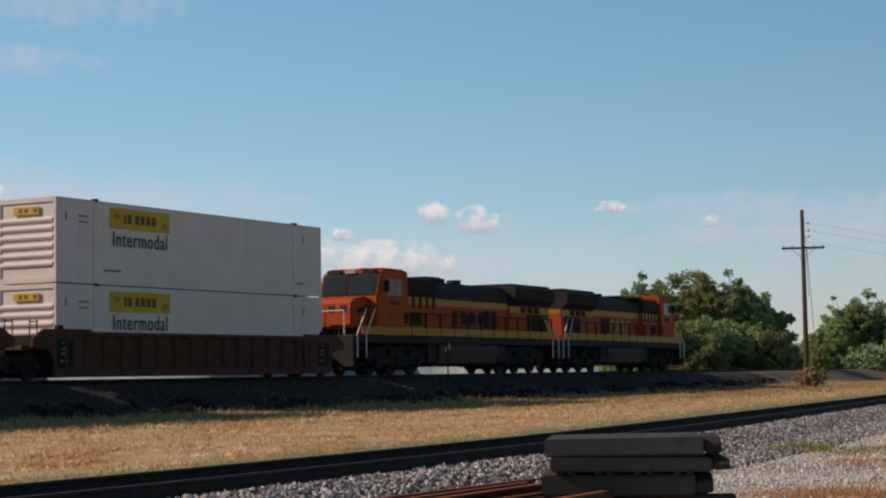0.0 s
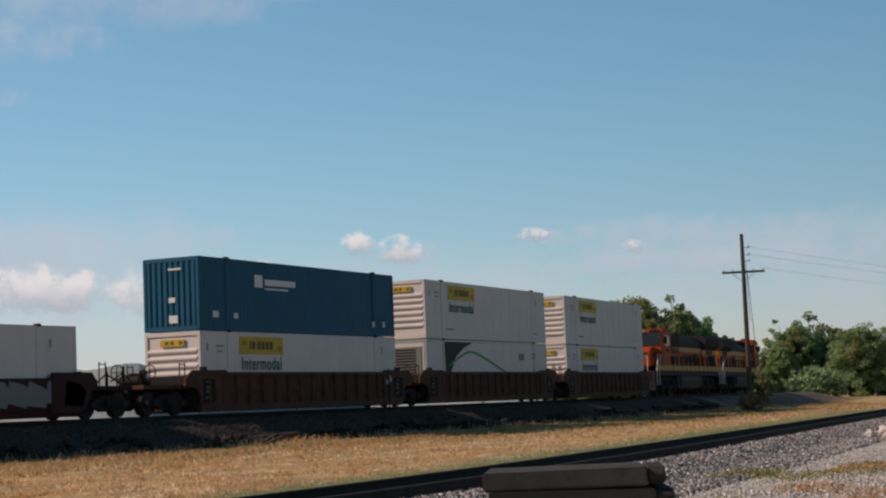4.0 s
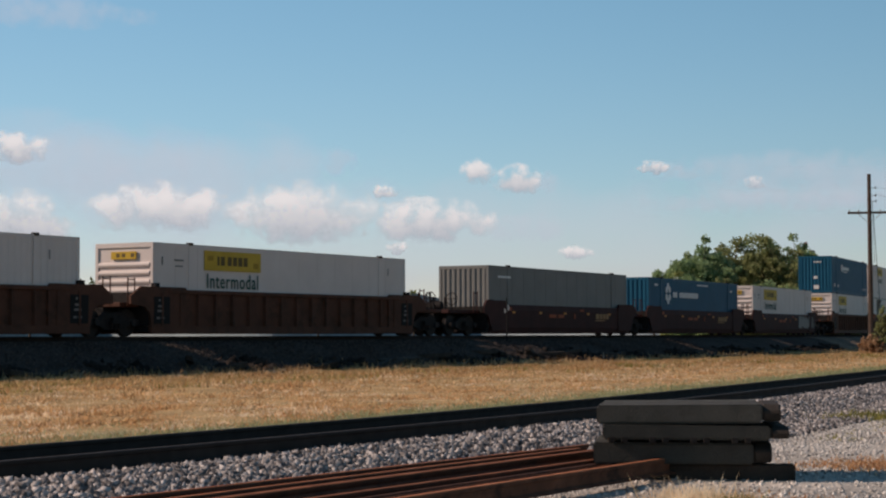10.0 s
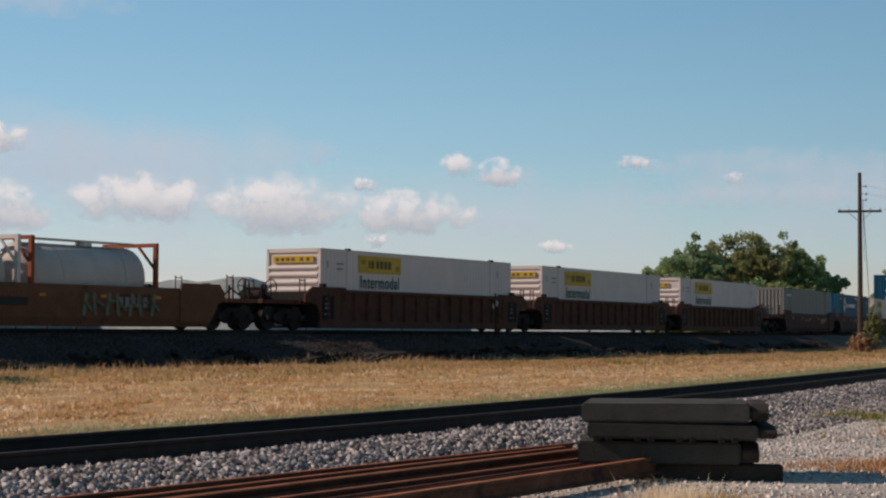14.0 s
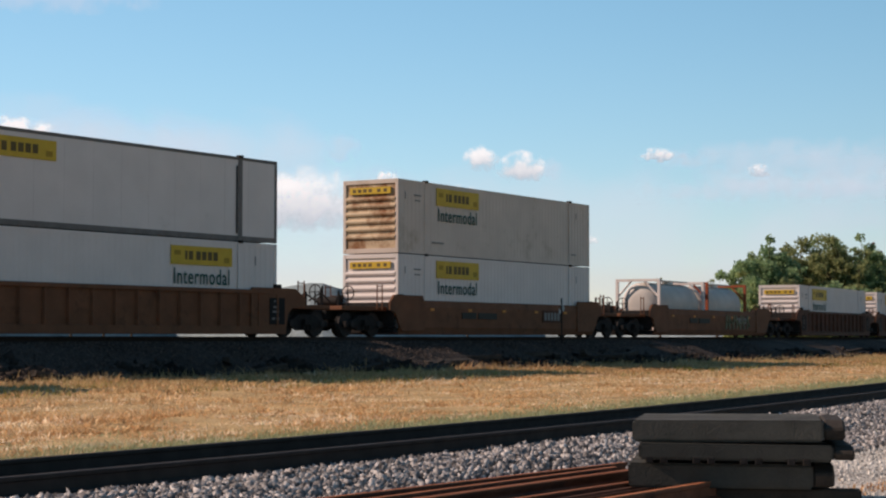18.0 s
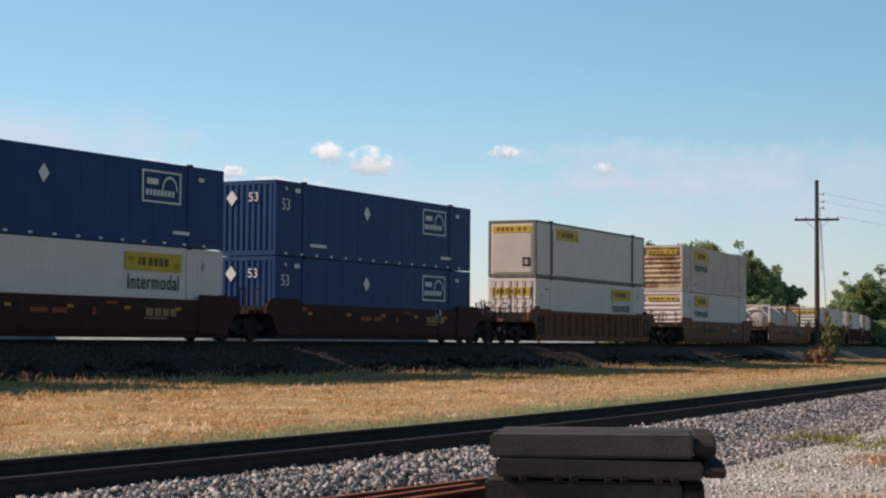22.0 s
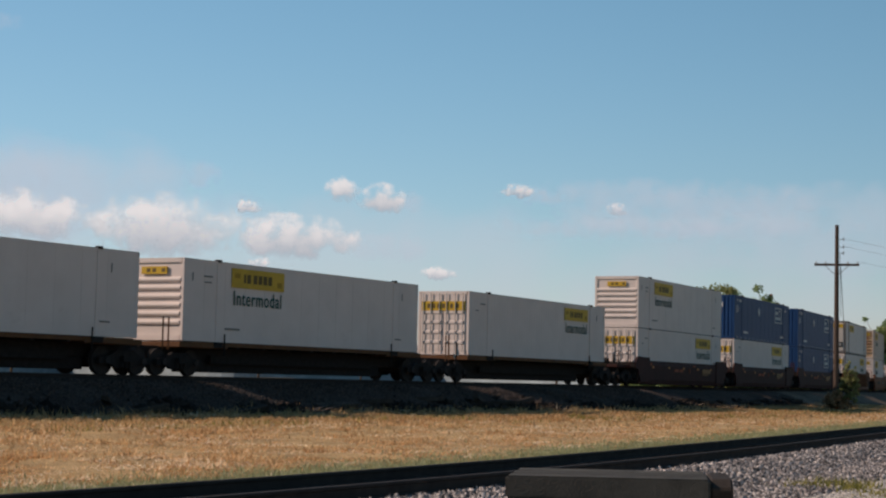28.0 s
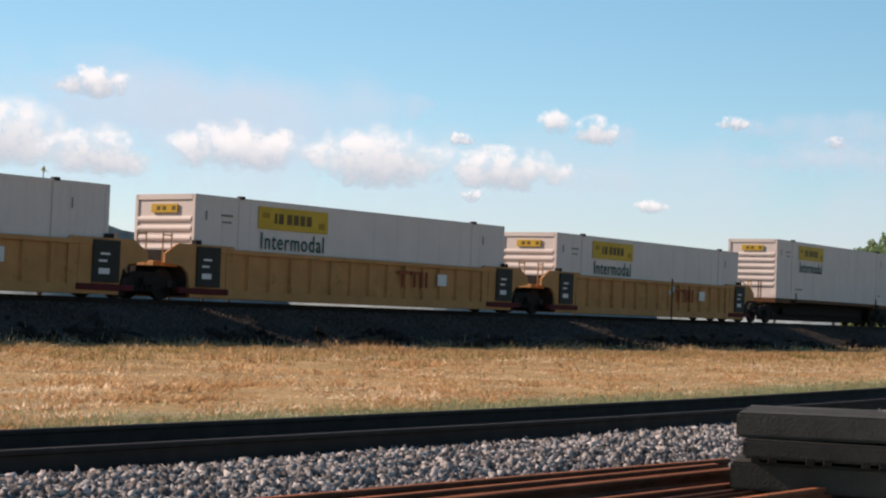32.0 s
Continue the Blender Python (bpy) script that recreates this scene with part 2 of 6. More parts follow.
STRAWGRASS = island_mat("orange_straw_grass", (0.44, 0.235, 0.10), (0.86, 0.58, 0.31), 0.85, 0.6, patch=(0.64, 0.40, 0.20), patch_scale=0.6, mid=(0.62, 0.39, 0.20), squash=0.4)
OLIVEGRASS = island_mat("brownish_olive_grass", (0.38, 0.24, 0.12), (0.80, 0.58, 0.35), 0.85, 0.6, patch=(0.52, 0.39, 0.20), patch_scale=0.5, mid=(0.48, 0.28, 0.12), squash=0.3)
VERGEGRASS = island_mat("grey_green_grass", (0.24, 0.25, 0.12), (0.54, 0.54, 0.33), 0.85, 0.4, mid=(0.39, 0.40, 0.21))
REDGRASS = island_mat("dry_russet_grass", (0.32, 0.14, 0.065), (0.80, 0.52, 0.30), 0.85, 0.3, mid=(0.54, 0.29, 0.14))
GREENGRASS = island_mat("green_grass_blades", (0.12, 0.12, 0.025), (0.40, 0.36, 0.11), 0.8, 0.3)
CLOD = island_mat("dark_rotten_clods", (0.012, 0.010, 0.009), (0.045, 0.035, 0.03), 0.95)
LEAF = island_mat("green_leaves", (0.22, 0.32, 0.15), (0.40, 0.52, 0.27), 0.7, 0.6, patch=(0.33, 0.34, 0.13), patch_scale=0.22)
LEAFDK = island_mat("dark_green_leaves", (0.19, 0.29, 0.15), (0.36, 0.48, 0.25), 0.7, 0.6, patch=(0.20, 0.26, 0.11), patch_scale=0.2)
LEAFYL = island_mat("yellowing_leaves", (0.19, 0.22, 0.09), (0.36, 0.38, 0.18), 0.7, 0.6)
LEAFRUST = island_mat("dry_russet_leaves", (0.26, 0.15, 0.08), (0.56, 0.36, 0.22), 0.85, 0.4)
LEAFBR = island_mat("brown_leaves", (0.10, 0.05, 0.03), (0.26, 0.14, 0.09), 0.8, 0.2)


def ground_mat():
    """Ground: pale gravelly dirt by the siding, straw-coloured soil in the grass strip, dark ballast under the main line, green beyond."""
    m = bpy.data.materials.new("ground_soil")
    m.use_nodes = True
    n, l = m.node_tree.nodes, m.node_tree.links
    b = n["Principled BSDF"]
    b.inputs["Roughness"].default_value = 0.95
    b.inputs["Specular IOR Level"].default_value = 0.08
    tc = n.new("ShaderNodeTexCoord")
    at = n.new("ShaderNodeVertexColor")
    at.layer_name = "soil"
    n1, n2, n3 = (n.new("ShaderNodeTexNoise") for _ in range(3))
    for t, s, d in ((n1, 0.5, 8), (n2, 7.0, 8), (n3, 28.0, 5)):
        t.inputs["Scale"].default_value, t.inputs["Detail"].default_value = s, d
        l.new(tc.outputs["Object"], t.inputs["Vector"])
    add = n.new("ShaderNodeMath")
    add.operation = "ADD"
    l.new(n1.outputs["Fac"], add.inputs[0])
    l.new(n2.outputs["Fac"], add.inputs[1])
    add2 = n.new("ShaderNodeMath")
    add2.operation = "ADD"
    l.new(add.outputs[0], add2.inputs[0])
    l.new(n3.outputs["Fac"], add2.inputs[1])
    mr = n.new("ShaderNodeMapRange")
    mr.inputs["From Min"].default_value, mr.inputs["From Max"].default_value = 1.1, 1.9
    mr.inputs["To Min"].default_value, mr.inputs["To Max"].default_value = 0.5, 1.5
    l.new(add2.outputs[0], mr.inputs["Value"])
    hsv = n.new("ShaderNodeHueSaturation")
    l.new(at.outputs["Color"], hsv.inputs["Color"])
    l.new(mr.outputs[0], hsv.inputs["Value"])
    l.new(hsv.outputs[0], b.inputs["Base Color"])
    bp = n.new("ShaderNodeBump")
    bp.inputs["Strength"].default_value, bp.inputs["Distance"].default_value = 0.6, 0.05
    l.new(add2.outputs[0], bp.inputs["Height"])
    l.new(bp.outputs[0], b.inputs["Normal"])
    return m


GROUND = ground_mat()


# ---- mesh helpers ----
def box(bm, x0, x1, y0, y1, z0, z1):
    v = [bm.verts.new(p) for p in ((x0, y0, z0), (x1, y0, z0), (x1, y1, z0), (x0, y1, z0), (x0, y0, z1), (x1, y0, z1), (x1, y1, z1), (x0, y1, z1))]
    for f in ((0, 3, 2, 1), (4, 5, 6, 7), (0, 1, 5, 4), (1, 2, 6, 5), (2, 3, 7, 6), (3, 0, 4, 7)):
        bm.faces.new([v[i] for i in f])
    return v


def prism(bm, outline, axis, a0, a1):
    """A closed outline extruded along an axis: outline in (y, z) for x, (x, z) for y, (x, y) for z."""
    def at(p, a):
        return {"x": (a, p[0], p[1]), "y": (p[0], a, p[1]), "z": (p[0], p[1], a)}[axis]
    lo, hi = [bm.verts.new(at(p, a0)) for p in outline], [bm.verts.new(at(p, a1)) for p in outline]
    k = len(outline)
    for i in range(k):
        bm.faces.new((lo[i], lo[(i + 1) % k], hi[(i + 1) % k], hi[i]))
    bm.faces.new(lo[::-1])
    bm.faces.new(hi)
    bmesh.ops.recalc_face_normals(bm, faces=bm.faces)


def tube(bm, a, b, r, n=8, r2=None):
    a, b = Vector(a), Vector(b)
    d = (b - a).normalized()
    s = d.orthogonal().normalized()
    u = d.cross(s)
    r2 = r if r2 is None else r2
    ra = [bm.verts.new(a + (s * math.cos(6.2832 * i / n) + u * math.sin(6.2832 * i / n)) * r) for i in range(n)]
    rb = [bm.verts.new(b + (s * math.cos(6.2832 * i / n) + u * math.sin(6.2832 * i / n)) * r2) for i in range(n)]
    for i in range(n):
        bm.faces.new((ra[i], ra[(i + 1) % n], rb[(i + 1) % n], rb[i]))
    bm.faces.new(ra[::-1])
    bm.faces.new(rb)


def soften(bm, w, seg=1):
    bmesh.ops.remove_doubles(bm, verts=bm.verts, dist=1e-5)
    bmesh.ops.bevel(bm, geom=list(bm.edges), offset=w, segments=seg, affect="EDGES", clamp_overlap=True)
    return bm


def each(name, lists, material, parent, label=""):
    """Every cuboid of the list as a part of its own."""
    for b in lists:
        part(name, boxes(b), material, parent, label)


def boxes(*lists):
    bm = bmesh.new()
    for b in lists:
        box(bm, *b)
    return bm


def part(name, bm, material, parent, label="", smooth=False):
    me = bpy.data.meshes.new(name)
    bm.normal_update()
    bm.to_mesh(me)
    bm.free()
    me.materials.append(material)
    if smooth:
        me.shade_smooth()
    ob = new(name, me)
    ob.parent = parent
    if label:
        tagged(ob, label)
    return ob


def again(ob, parent, m):
    """The same part once more on another place of its thing: an object of its own on the shared mesh."""
    o = ob.copy()
    scene.collection.objects.link(o)
    o.parent = parent
    o.matrix_basis = m
    return o


def thing(name, label, category, group="", kind=""):
    return tagged(new(name), label, category, group, kind)


def lettering(name, text, size, material, parent, m, label="", bold=0.0):
    """Readable words as a thin mesh; m places the text's lower left corner, text running along local x, up along local y."""
    cu = bpy.data.curves.new(name, "FONT")
    cu.body, cu.size, cu.extrude, cu.resolution_u, cu.offset = text, size, 0.002, 3, bold
    cu.space_character = 1.12 if bold else 1.0
    tmp = new(name + "_tmp", cu)
    dg = bpy.context.evaluated_depsgraph_get()
    me = bpy.data.meshes.new_from_object(tmp.evaluated_get(dg))
    bpy.data.objects.remove(tmp)
    me.name = name
    me.materials.clear()
    me.materials.append(material)
    ob = new(name, me)
    ob.parent = parent
    ob.matrix_basis = m
    if label:
        tagged(ob, label)
    return ob


def sheet(name, verts, faces, material, parent=None, smooth=False):
    me = bpy.data.meshes.new(name)
    me.from_pydata(verts, [], faces)
    me.materials.append(material)
    if smooth:
        me.shade_smooth()
    ob = new(name, me)
    ob.parent = parent
    return ob


# ---- the plan ----
RAIL_Z = 1.60                      # top of the main line's rails
MAIN_Y, BEND_X, BEND_R = 40.47, 40.0, 645.0


def main_line(s, n=0.0):
    """Place and heading on the main line, s metres along it, n metres towards the camera's side."""
    a = max(0.0, s - BEND_X) / BEND_R
    x = min(s, BEND_X) + BEND_R * math.sin(a)
    y = MAIN_Y + BEND_R * (1 - math.cos(a))
    return x + n * math.sin(a), y - n * math.cos(a), a


def soft_plus(u):
    return u if u > 30 else math.log1p(math.exp(u))


def siding_y(x):
    return 12.1 + 0.136 * 6 * soft_plus((x - 21) / 6)


def siding_z(x):
    return 0.45


def from_main(x, y):
    """How far (x, y) lies from the main line's middle, towards the camera's side."""
    if x <= BEND_X:
        return MAIN_Y - y
    return math.hypot(x - BEND_X, y - (MAIN_Y + BEND_R)) - BEND_R


def smooth(a, b, v):
    v = min(1.0, max(0.0, (v - a) / (b - a)))
    return v * v * (3 - 2 * v)


def ground_z(x, y):
    n = from_main(x, y)
    low = siding_z(min(x, 260)) - 0.215
    q = y - siding_y(x)
    z = low
    if q > 0:
        width = max(4.0, q + n - 6.0)
        z = low + 0.13 * smooth(2.5, width, q)
    if q < -1.35:
        z = low * smooth(-2.6, -1.35, q) - 0.02      # the siding's ballast shoulder falls to the yard's dirt
    if n < 6.2:
        z += (RAIL_Z - 0.2 - z) * smooth(6.2, 2.0, n)
    if n < -2.2:
        z += (0.9 - z) * smooth(-2.2, -6.0, n)
    return z


def ground_tone(x, y):
    n, q = from_main(x, y), y - siding_y(x)
    near = (0.50, 0.455, 0.40)
    if q < -3.5 and x > 14:
        g = smooth(-4, -11, q) * smooth(20, 34, x)
        near = tuple(a + (b - a) * g for a, b in zip(near, (0.20, 0.17, 0.075)))
    if q <= 1.6:
        t = near if q < -2.6 else (0.20, 0.195, 0.19)
    else:
        t = (0.52, 0.35, 0.175)
    if 1.6 < q < 3.6:
        t = (0.36, 0.31, 0.19)
    if 6.0 <= n < 8.2 and q > 3.6:
        t = (0.30, 0.19, 0.085)
    # shade between the siding's rails, put into the soil colour
    if abs(q) < 1.25:
        t = (0.07, 0.065, 0.06)
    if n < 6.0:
        # dark ballast, deepened by the train's painted shade; sunlit brown past x = 118
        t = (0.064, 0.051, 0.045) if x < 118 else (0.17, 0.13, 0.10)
    if n < -5:
        t = (0.16, 0.15, 0.05)
    return t


# ---- ground, tracks ----
def build_ground():
    def line(lo, hi, fine_lo, fine_hi, step, grow):
        v, p, s = [], fine_lo, step
        while p < fine_hi:
            v.append(p)
            p += step
        while p < hi:
            v.append(p)
            s *= grow
            p += s
        v.append(hi)
        p, s = fine_lo - step, step
        while p > lo:
            v.insert(0, p)
            s *= grow
            p -= s
        v.insert(0, lo)
        return v
    xs = line(-1500, 4500, 0, 150, 0.8, 1.13)
    ys = line(-1500, 4500, 4, 62, 0.45, 1.13)
    verts, cols = [], []
    for y in ys:
        for x in xs:
            z = ground_z(x, y)
            d = math.hypot(x, y)
            if d < 200 and y > siding_y(x) - 1.8:
                z += 0.05 * min(1, max(0.1, (abs(y - siding_y(x)) - 1.2) / 2)) * noise.noise((x * 0.5, y * 0.5, 0)) + 0.025 * noise.noise((x * 2.1, y * 2.1, 3))
            verts.append((x, y, z))
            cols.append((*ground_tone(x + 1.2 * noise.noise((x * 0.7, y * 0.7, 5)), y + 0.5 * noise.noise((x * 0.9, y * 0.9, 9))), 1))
    w = len(xs)
    faces = [(j * w + i, j * w + i + 1, (j + 1) * w + i + 1, (j + 1) * w + i) for j in range(len(ys) - 1) for i in range(w - 1)]
    ob = sheet("ground", verts, faces, GROUND, smooth=True)
    ca_ = ob.data.color_attributes.new("soil", "FLOAT_COLOR", "POINT")
    ca_.data.foreach_set("color", np.array(cols, dtype=np.float32).ravel())
    tagged(ob, "dirt and gravel ground with a strip of dry grass and a dark embankment", "ground", kind="structure")


build_ground()

RAIL_PROFILE = ((-0.075, 0), (0.075, 0), (0.075, 0.012), (0.012, 0.035), (0.012, 0.13), (0.036, 0.142), (0.036, 0.172), (0.028, 0.18), (-0.028, 0.18), (-0.036, 0.172), (-0.036, 0.142), (-0.012, 0.13), (-0.012, 0.035), (-0.075, 0.012))


def sweep_rail(name, points, headings, material, parent, head=None):
    """A rail laid along points (its foot's middle), cut to the T profile of a running rail."""
    verts, faces, k = [], [], len(RAIL_PROFILE)
    for (x, y, z), a in zip(points, headings):
        for py, pz in RAIL_PROFILE:
            verts.append((x - py * math.sin(a), y + py * math.cos(a), z + pz))
    for j in range(len(points) - 1):
        for i in range(k):
            faces.append((j * k + i, j * k + (i + 1) % k, (j + 1) * k + (i + 1) % k, (j + 1) * k + i))
    faces.append(tuple(range(k))[::-1])
    faces.append(tuple((len(points) - 1) * k + i for i in range(k)))
    ob = sheet(name, verts, faces, material, parent)
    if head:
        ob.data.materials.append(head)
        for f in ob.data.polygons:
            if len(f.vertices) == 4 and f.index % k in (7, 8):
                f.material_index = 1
    return ob


def main_track():
    track = thing("main_track", "main line track with dark steel rails on a raised ballast bank", "railway track", kind="structure")
    ss = [-430 + 6 * i for i in range(165)]
    for side in (-0.755, 0.755):
        pts, hs = [], []
        for s in ss:
            x, y, a = main_line(s, side)
            pts.append((x, y, RAIL_Z - 0.18))
            hs.append(a)
        sweep_rail("rail", pts, hs, RAILST, track, RAILTOP)
    bm = soften(boxes((-0.115, 0.115, -1.3, 1.3, -0.2, 0)), 0.012)
    first = part("tie", bm, TIEWOOD, track)
    x, y, a = main_line(0)
    first.matrix_basis = pose(x, y, RAIL_Z - 0.185, 0, 0, math.degrees(a))
    for i in range(1, 290):
        x, y, a = main_line(i * 0.54)
        again(first, track, pose(x, y, RAIL_Z - 0.185 - random.random() * 0.01, 0, 0, math.degrees(a) + random.uniform(-1, 1)))


def siding():
    track = thing("siding_track", "near siding track with dark rusty rails curving away", "railway track", kind="structure")
    xs = [-40 + 3 * i for i in range(125)]
    for side in (-0.755, 0.755):
        pts, hs = [], []
        for x in xs:
            a = math.atan2(siding_y(x + 0.5) - siding_y(x - 0.5), 1)
            pts.append((x + side * math.sin(a), siding_y(x) - side * math.cos(a), siding_z(x) - 0.18))
            hs.append(a)
        sweep_rail("rail", pts, hs, RAILST, track, RAILTOP)
    bm = soften(boxes((-0.115, 0.115, -1.3, 1.3, -0.2, 0)), 0.012)
    first = part("tie", bm, TIEWOOD, track)
    x = 0.0
    first.matrix_basis = pose(x, siding_y(x), siding_z(x) - 0.185)
    for i in range(1, 210):
        x = i * 0.54
        a = math.degrees(math.atan2(siding_y(x + 0.5) - siding_y(x - 0.5), 1))
        again(first, track, pose(x, siding_y(x), siding_z(x) - 0.185 - random.random() * 0.01, 0, 0, a + random.uniform(-1.5, 1.5)))


main_track()
siding()


# ---- the train ----
TRAIN = []          # (thing, metres along the line at the start, height over the rail)
LEN = 16.15
END = LEN / 2


def container_frame(root, paint, long_ribs, end_kind, base_paint=None, end_paint=None):
    """The shell shared by all 53-foot boxes: walls, roof, posts, rails and castings. Local x along the train, trailing end at -x."""
    h, w = 2.858, 1.295
    bm = bmesh.new()
    for sgn, name in ((-1, "side_wall"), (1, "side_wall")):
        bm = bmesh.new()
        if long_ribs:
            pts, x, step = [], -END + 0.16, 0.28
            while x < END - 0.2:
                pts += [(x, 0.0), (x + 0.11, 0.0), (x + 0.14, 0.014), (x + 0.25, 0.014)]
                x += step
            pts = [(px, sgn * (w - 0.012 - d)) for px, d in pts]
            lo = [bm.verts.new((px, py, 0.16)) for px, py in pts]
            hi = [bm.verts.new((px, py, h - 0.1)) for px, py in pts]
            for i in range(len(pts) - 1):
                bm.faces.new((lo[i], lo[i + 1], hi[i + 1], hi[i]))
        else:
            box(bm, -END + 0.14, END - 0.14, *((-w + 0.012, -w + 0.05) if sgn < 0 else (w - 0.05, w - 0.012)), 0.16, h - 0.1)
        wall = part(name, bm, paint, root)
        if not long_ribs and sgn < 0:
            each("panel_seam", [(x_ - 0.02, x_ + 0.02, -w + 0.006, -w + 0.0118, 0.17, h - 0.11) for x_ in [-END + 1.2 + 1.22 * i for i in range(12)]], paint, wall)
    part("roof", boxes((-END + 0.05, END - 0.05, -w + 0.03, w - 0.03, h - 0.05, h - 0.012)), paint, root)
    part("floor", boxes((-END + 0.05, END - 0.05, -w + 0.04, w - 0.04, 0.03, 0.14)), BLACKST, root)
    bp = base_paint or paint
    for sgn in (-1, 1):
        part("top_rail", boxes((-END + 0.1, END - 0.1, sgn * w - 0.03 - 0.03 * sgn, sgn * w + 0.03 - 0.03 * sgn, h - 0.11, h)), bp, root)
        part("bottom_rail", boxes((-END + 0.1, END - 0.1, sgn * w - 0.035 - 0.035 * sgn, sgn * w + 0.035 - 0.035 * sgn, 0, 0.17)), bp, root)
        for ex in (-1, 1):
            part("corner_post", soften(boxes((ex * END - 0.075 - 0.075 * ex, ex * END + 0.075 - 0.075 * ex, sgn * w - 0.07 - 0.07 * sgn, sgn * w + 0.07 - 0.07 * sgn, 0, h)), 0.012), bp, root)
            px = ex * (END - 1.98)
            part("lifting_post", boxes((px - 0.10, px + 0.10, sgn * (w + 0.004) - 0.012, sgn * (w + 0.004) + 0.012, 0.0, h)), bp, root)
            part("casting", soften(boxes((px - 0.09, px + 0.09, sgn * w - 0.08, sgn * w + 0.08 - 0.04 * sgn, h - 0.04, h + 0.055)), 0.01), BLACKST, root)
    part("end_wall", boxes((END - 0.07, END - 0.02, -w + 0.1, w - 0.1, 0.1, h - 0.1)), paint, root)
    part("end_wall", boxes((-END + 0.05, -END + 0.09, -w + 0.1, w - 0.1, 0.1, h - 0.1)), end_paint or paint, root)
    part("end_header", boxes((-END, -END + 0.1, -w + 0.1, w - 0.1, h - 0.16, h)), bp, root)
    part("end_sill", boxes((-END, -END + 0.1, -w + 0.1, w - 0.1, 0, 0.18)), bp, root)
    if end_kind == "ribs":
        for z in (0.62, 0.92, 1.22, 1.52, 1.82, 2.10):
            bm = bmesh.new()
            prism(bm, [(-END + 0.05, z - 0.1), (-END - 0.015, z - 0.06), (-END - 0.035, z), (-END - 0.015, z + 0.06), (-END + 0.05, z + 0.1)], "y", -w + 0.15, w - 0.15)
            part("end_rib", bm, end_paint or paint, root)
    elif end_kind == "flutes":
        for i in range(9):
            y = -w + 0.25 + i * (2 * w - 0.5) / 8
            bm = bmesh.new()
            prism(bm, [(-END + 0.05, y - 0.1), (-END + 0.0, y - 0.05), (-END + 0.0, y + 0.05), (-END + 0.05, y + 0.1)], "z", 0.19, h - 0.17)
            part("end_rib", bm, paint, root)
    elif end_kind == "doors":
        for s in (-1, 1):
            d = part("door", boxes((-END + 0.0, -END + 0.05, min(0.02 * s, s * (w - 0.16)), max(0.02 * s, s * (w - 0.16)), 0.19, h - 0.17)), paint, root)
            for z in (0.55, 1.0, 1.45, 1.9):
                bm = bmesh.new()
                prism(bm, [(-END, z - 0.09), (-END - 0.03, z - 0.05), (-END - 0.03, z + 0.05), (-END, z + 0.09)], "y", min(0.08 * s, s * (w - 0.24)), max(0.08 * s, s * (w - 0.24)))
                part("rib", bm, paint, d)
            for y in (0.18, 0.62, 1.0):
                bm = bmesh.new()
                tube(bm, (-END - 0.06, y * s, 0.12), (-END - 0.06, y * s, h - 0.08), 0.022)
                part("lock_rod", bm, GALV, d)
    elif end_kind == "plain":
        part("end_panel", boxes((-END + 0.0, -END + 0.05, -w + 0.16, w - 0.16, 0.19, h - 0.17)), paint, root)
    return root


def side_sign(root, x0, z0, wide, tall, word=True):
    """Yellow sign with a row of plain dark bars, and the green word under it, on the camera's side."""
    y = -1.318
    part("sign_panel", boxes((x0, x0 + wide, y - 0.004, y + 0.02, z0, z0 + tall)), YELLOWP, root, "yellow sign panel")
    bars, x = [], x0 + wide * 0.22
    for k, bw in enumerate((0.10, 0.18, 0.19, 0.19, 0.19, 0.19)):
        bars.append((x, x + bw * wide / 2.6, y - 0.007, y - 0.003, z0 + tall * 0.27, z0 + tall * 0.73))
        x += (bw + (0.13 if k == 1 else 0.055)) * wide / 2.6
    each("sign_bar", bars, SIGNINK, root, "plain dark bar")
    each("sign_emblem", [(x0 + wide * 0.05, x0 + wide * 0.15, y - 0.007, y - 0.003, z0 + tall * 0.5, z0 + tall * 0.74), (x0 + wide * 0.86, x0 + wide * 0.95, y - 0.007, y - 0.003, z0 + tall * 0.18, z0 + tall * 0.46)], YELDARK, root)
    if word:
        lettering("lettering", "Intermodal", 0.74, GREENINK, root, pose(x0 + 0.10, y - 0.002, z0 - 0.62, 90, 0, 0) @ Matrix.Diagonal((wide / 3.95, 1, 1, 1)), "dark green word Intermodal", bold=0.006)


def small_bars(root, spots, material, y=-1.318):
    for x, z, w_, h_ in spots:
        part("marking", boxes((x, x + w_, y - 0.004, y + 0.01, z, z + h_)), material, root)


def end_sign(root, z, wide, tall, bars=True):
    part("end_sign", boxes((-END - 0.03, -END + 0.02, -wide / 2, wide / 2, z, z + tall)), YELLOWP, root, "yellow end sign")
    if bars:
        each("end_sign_bar", [(-END - 0.034, -END - 0.028, y - 0.09, y + 0.07, z + tall * 0.25, z + tall * 0.75) for y in (-0.7, -0.4, 0.0, 0.25, 0.5, 0.75) if abs(y) < wide / 2 - 0.1], SIGNINK, root)


BUILT = {}


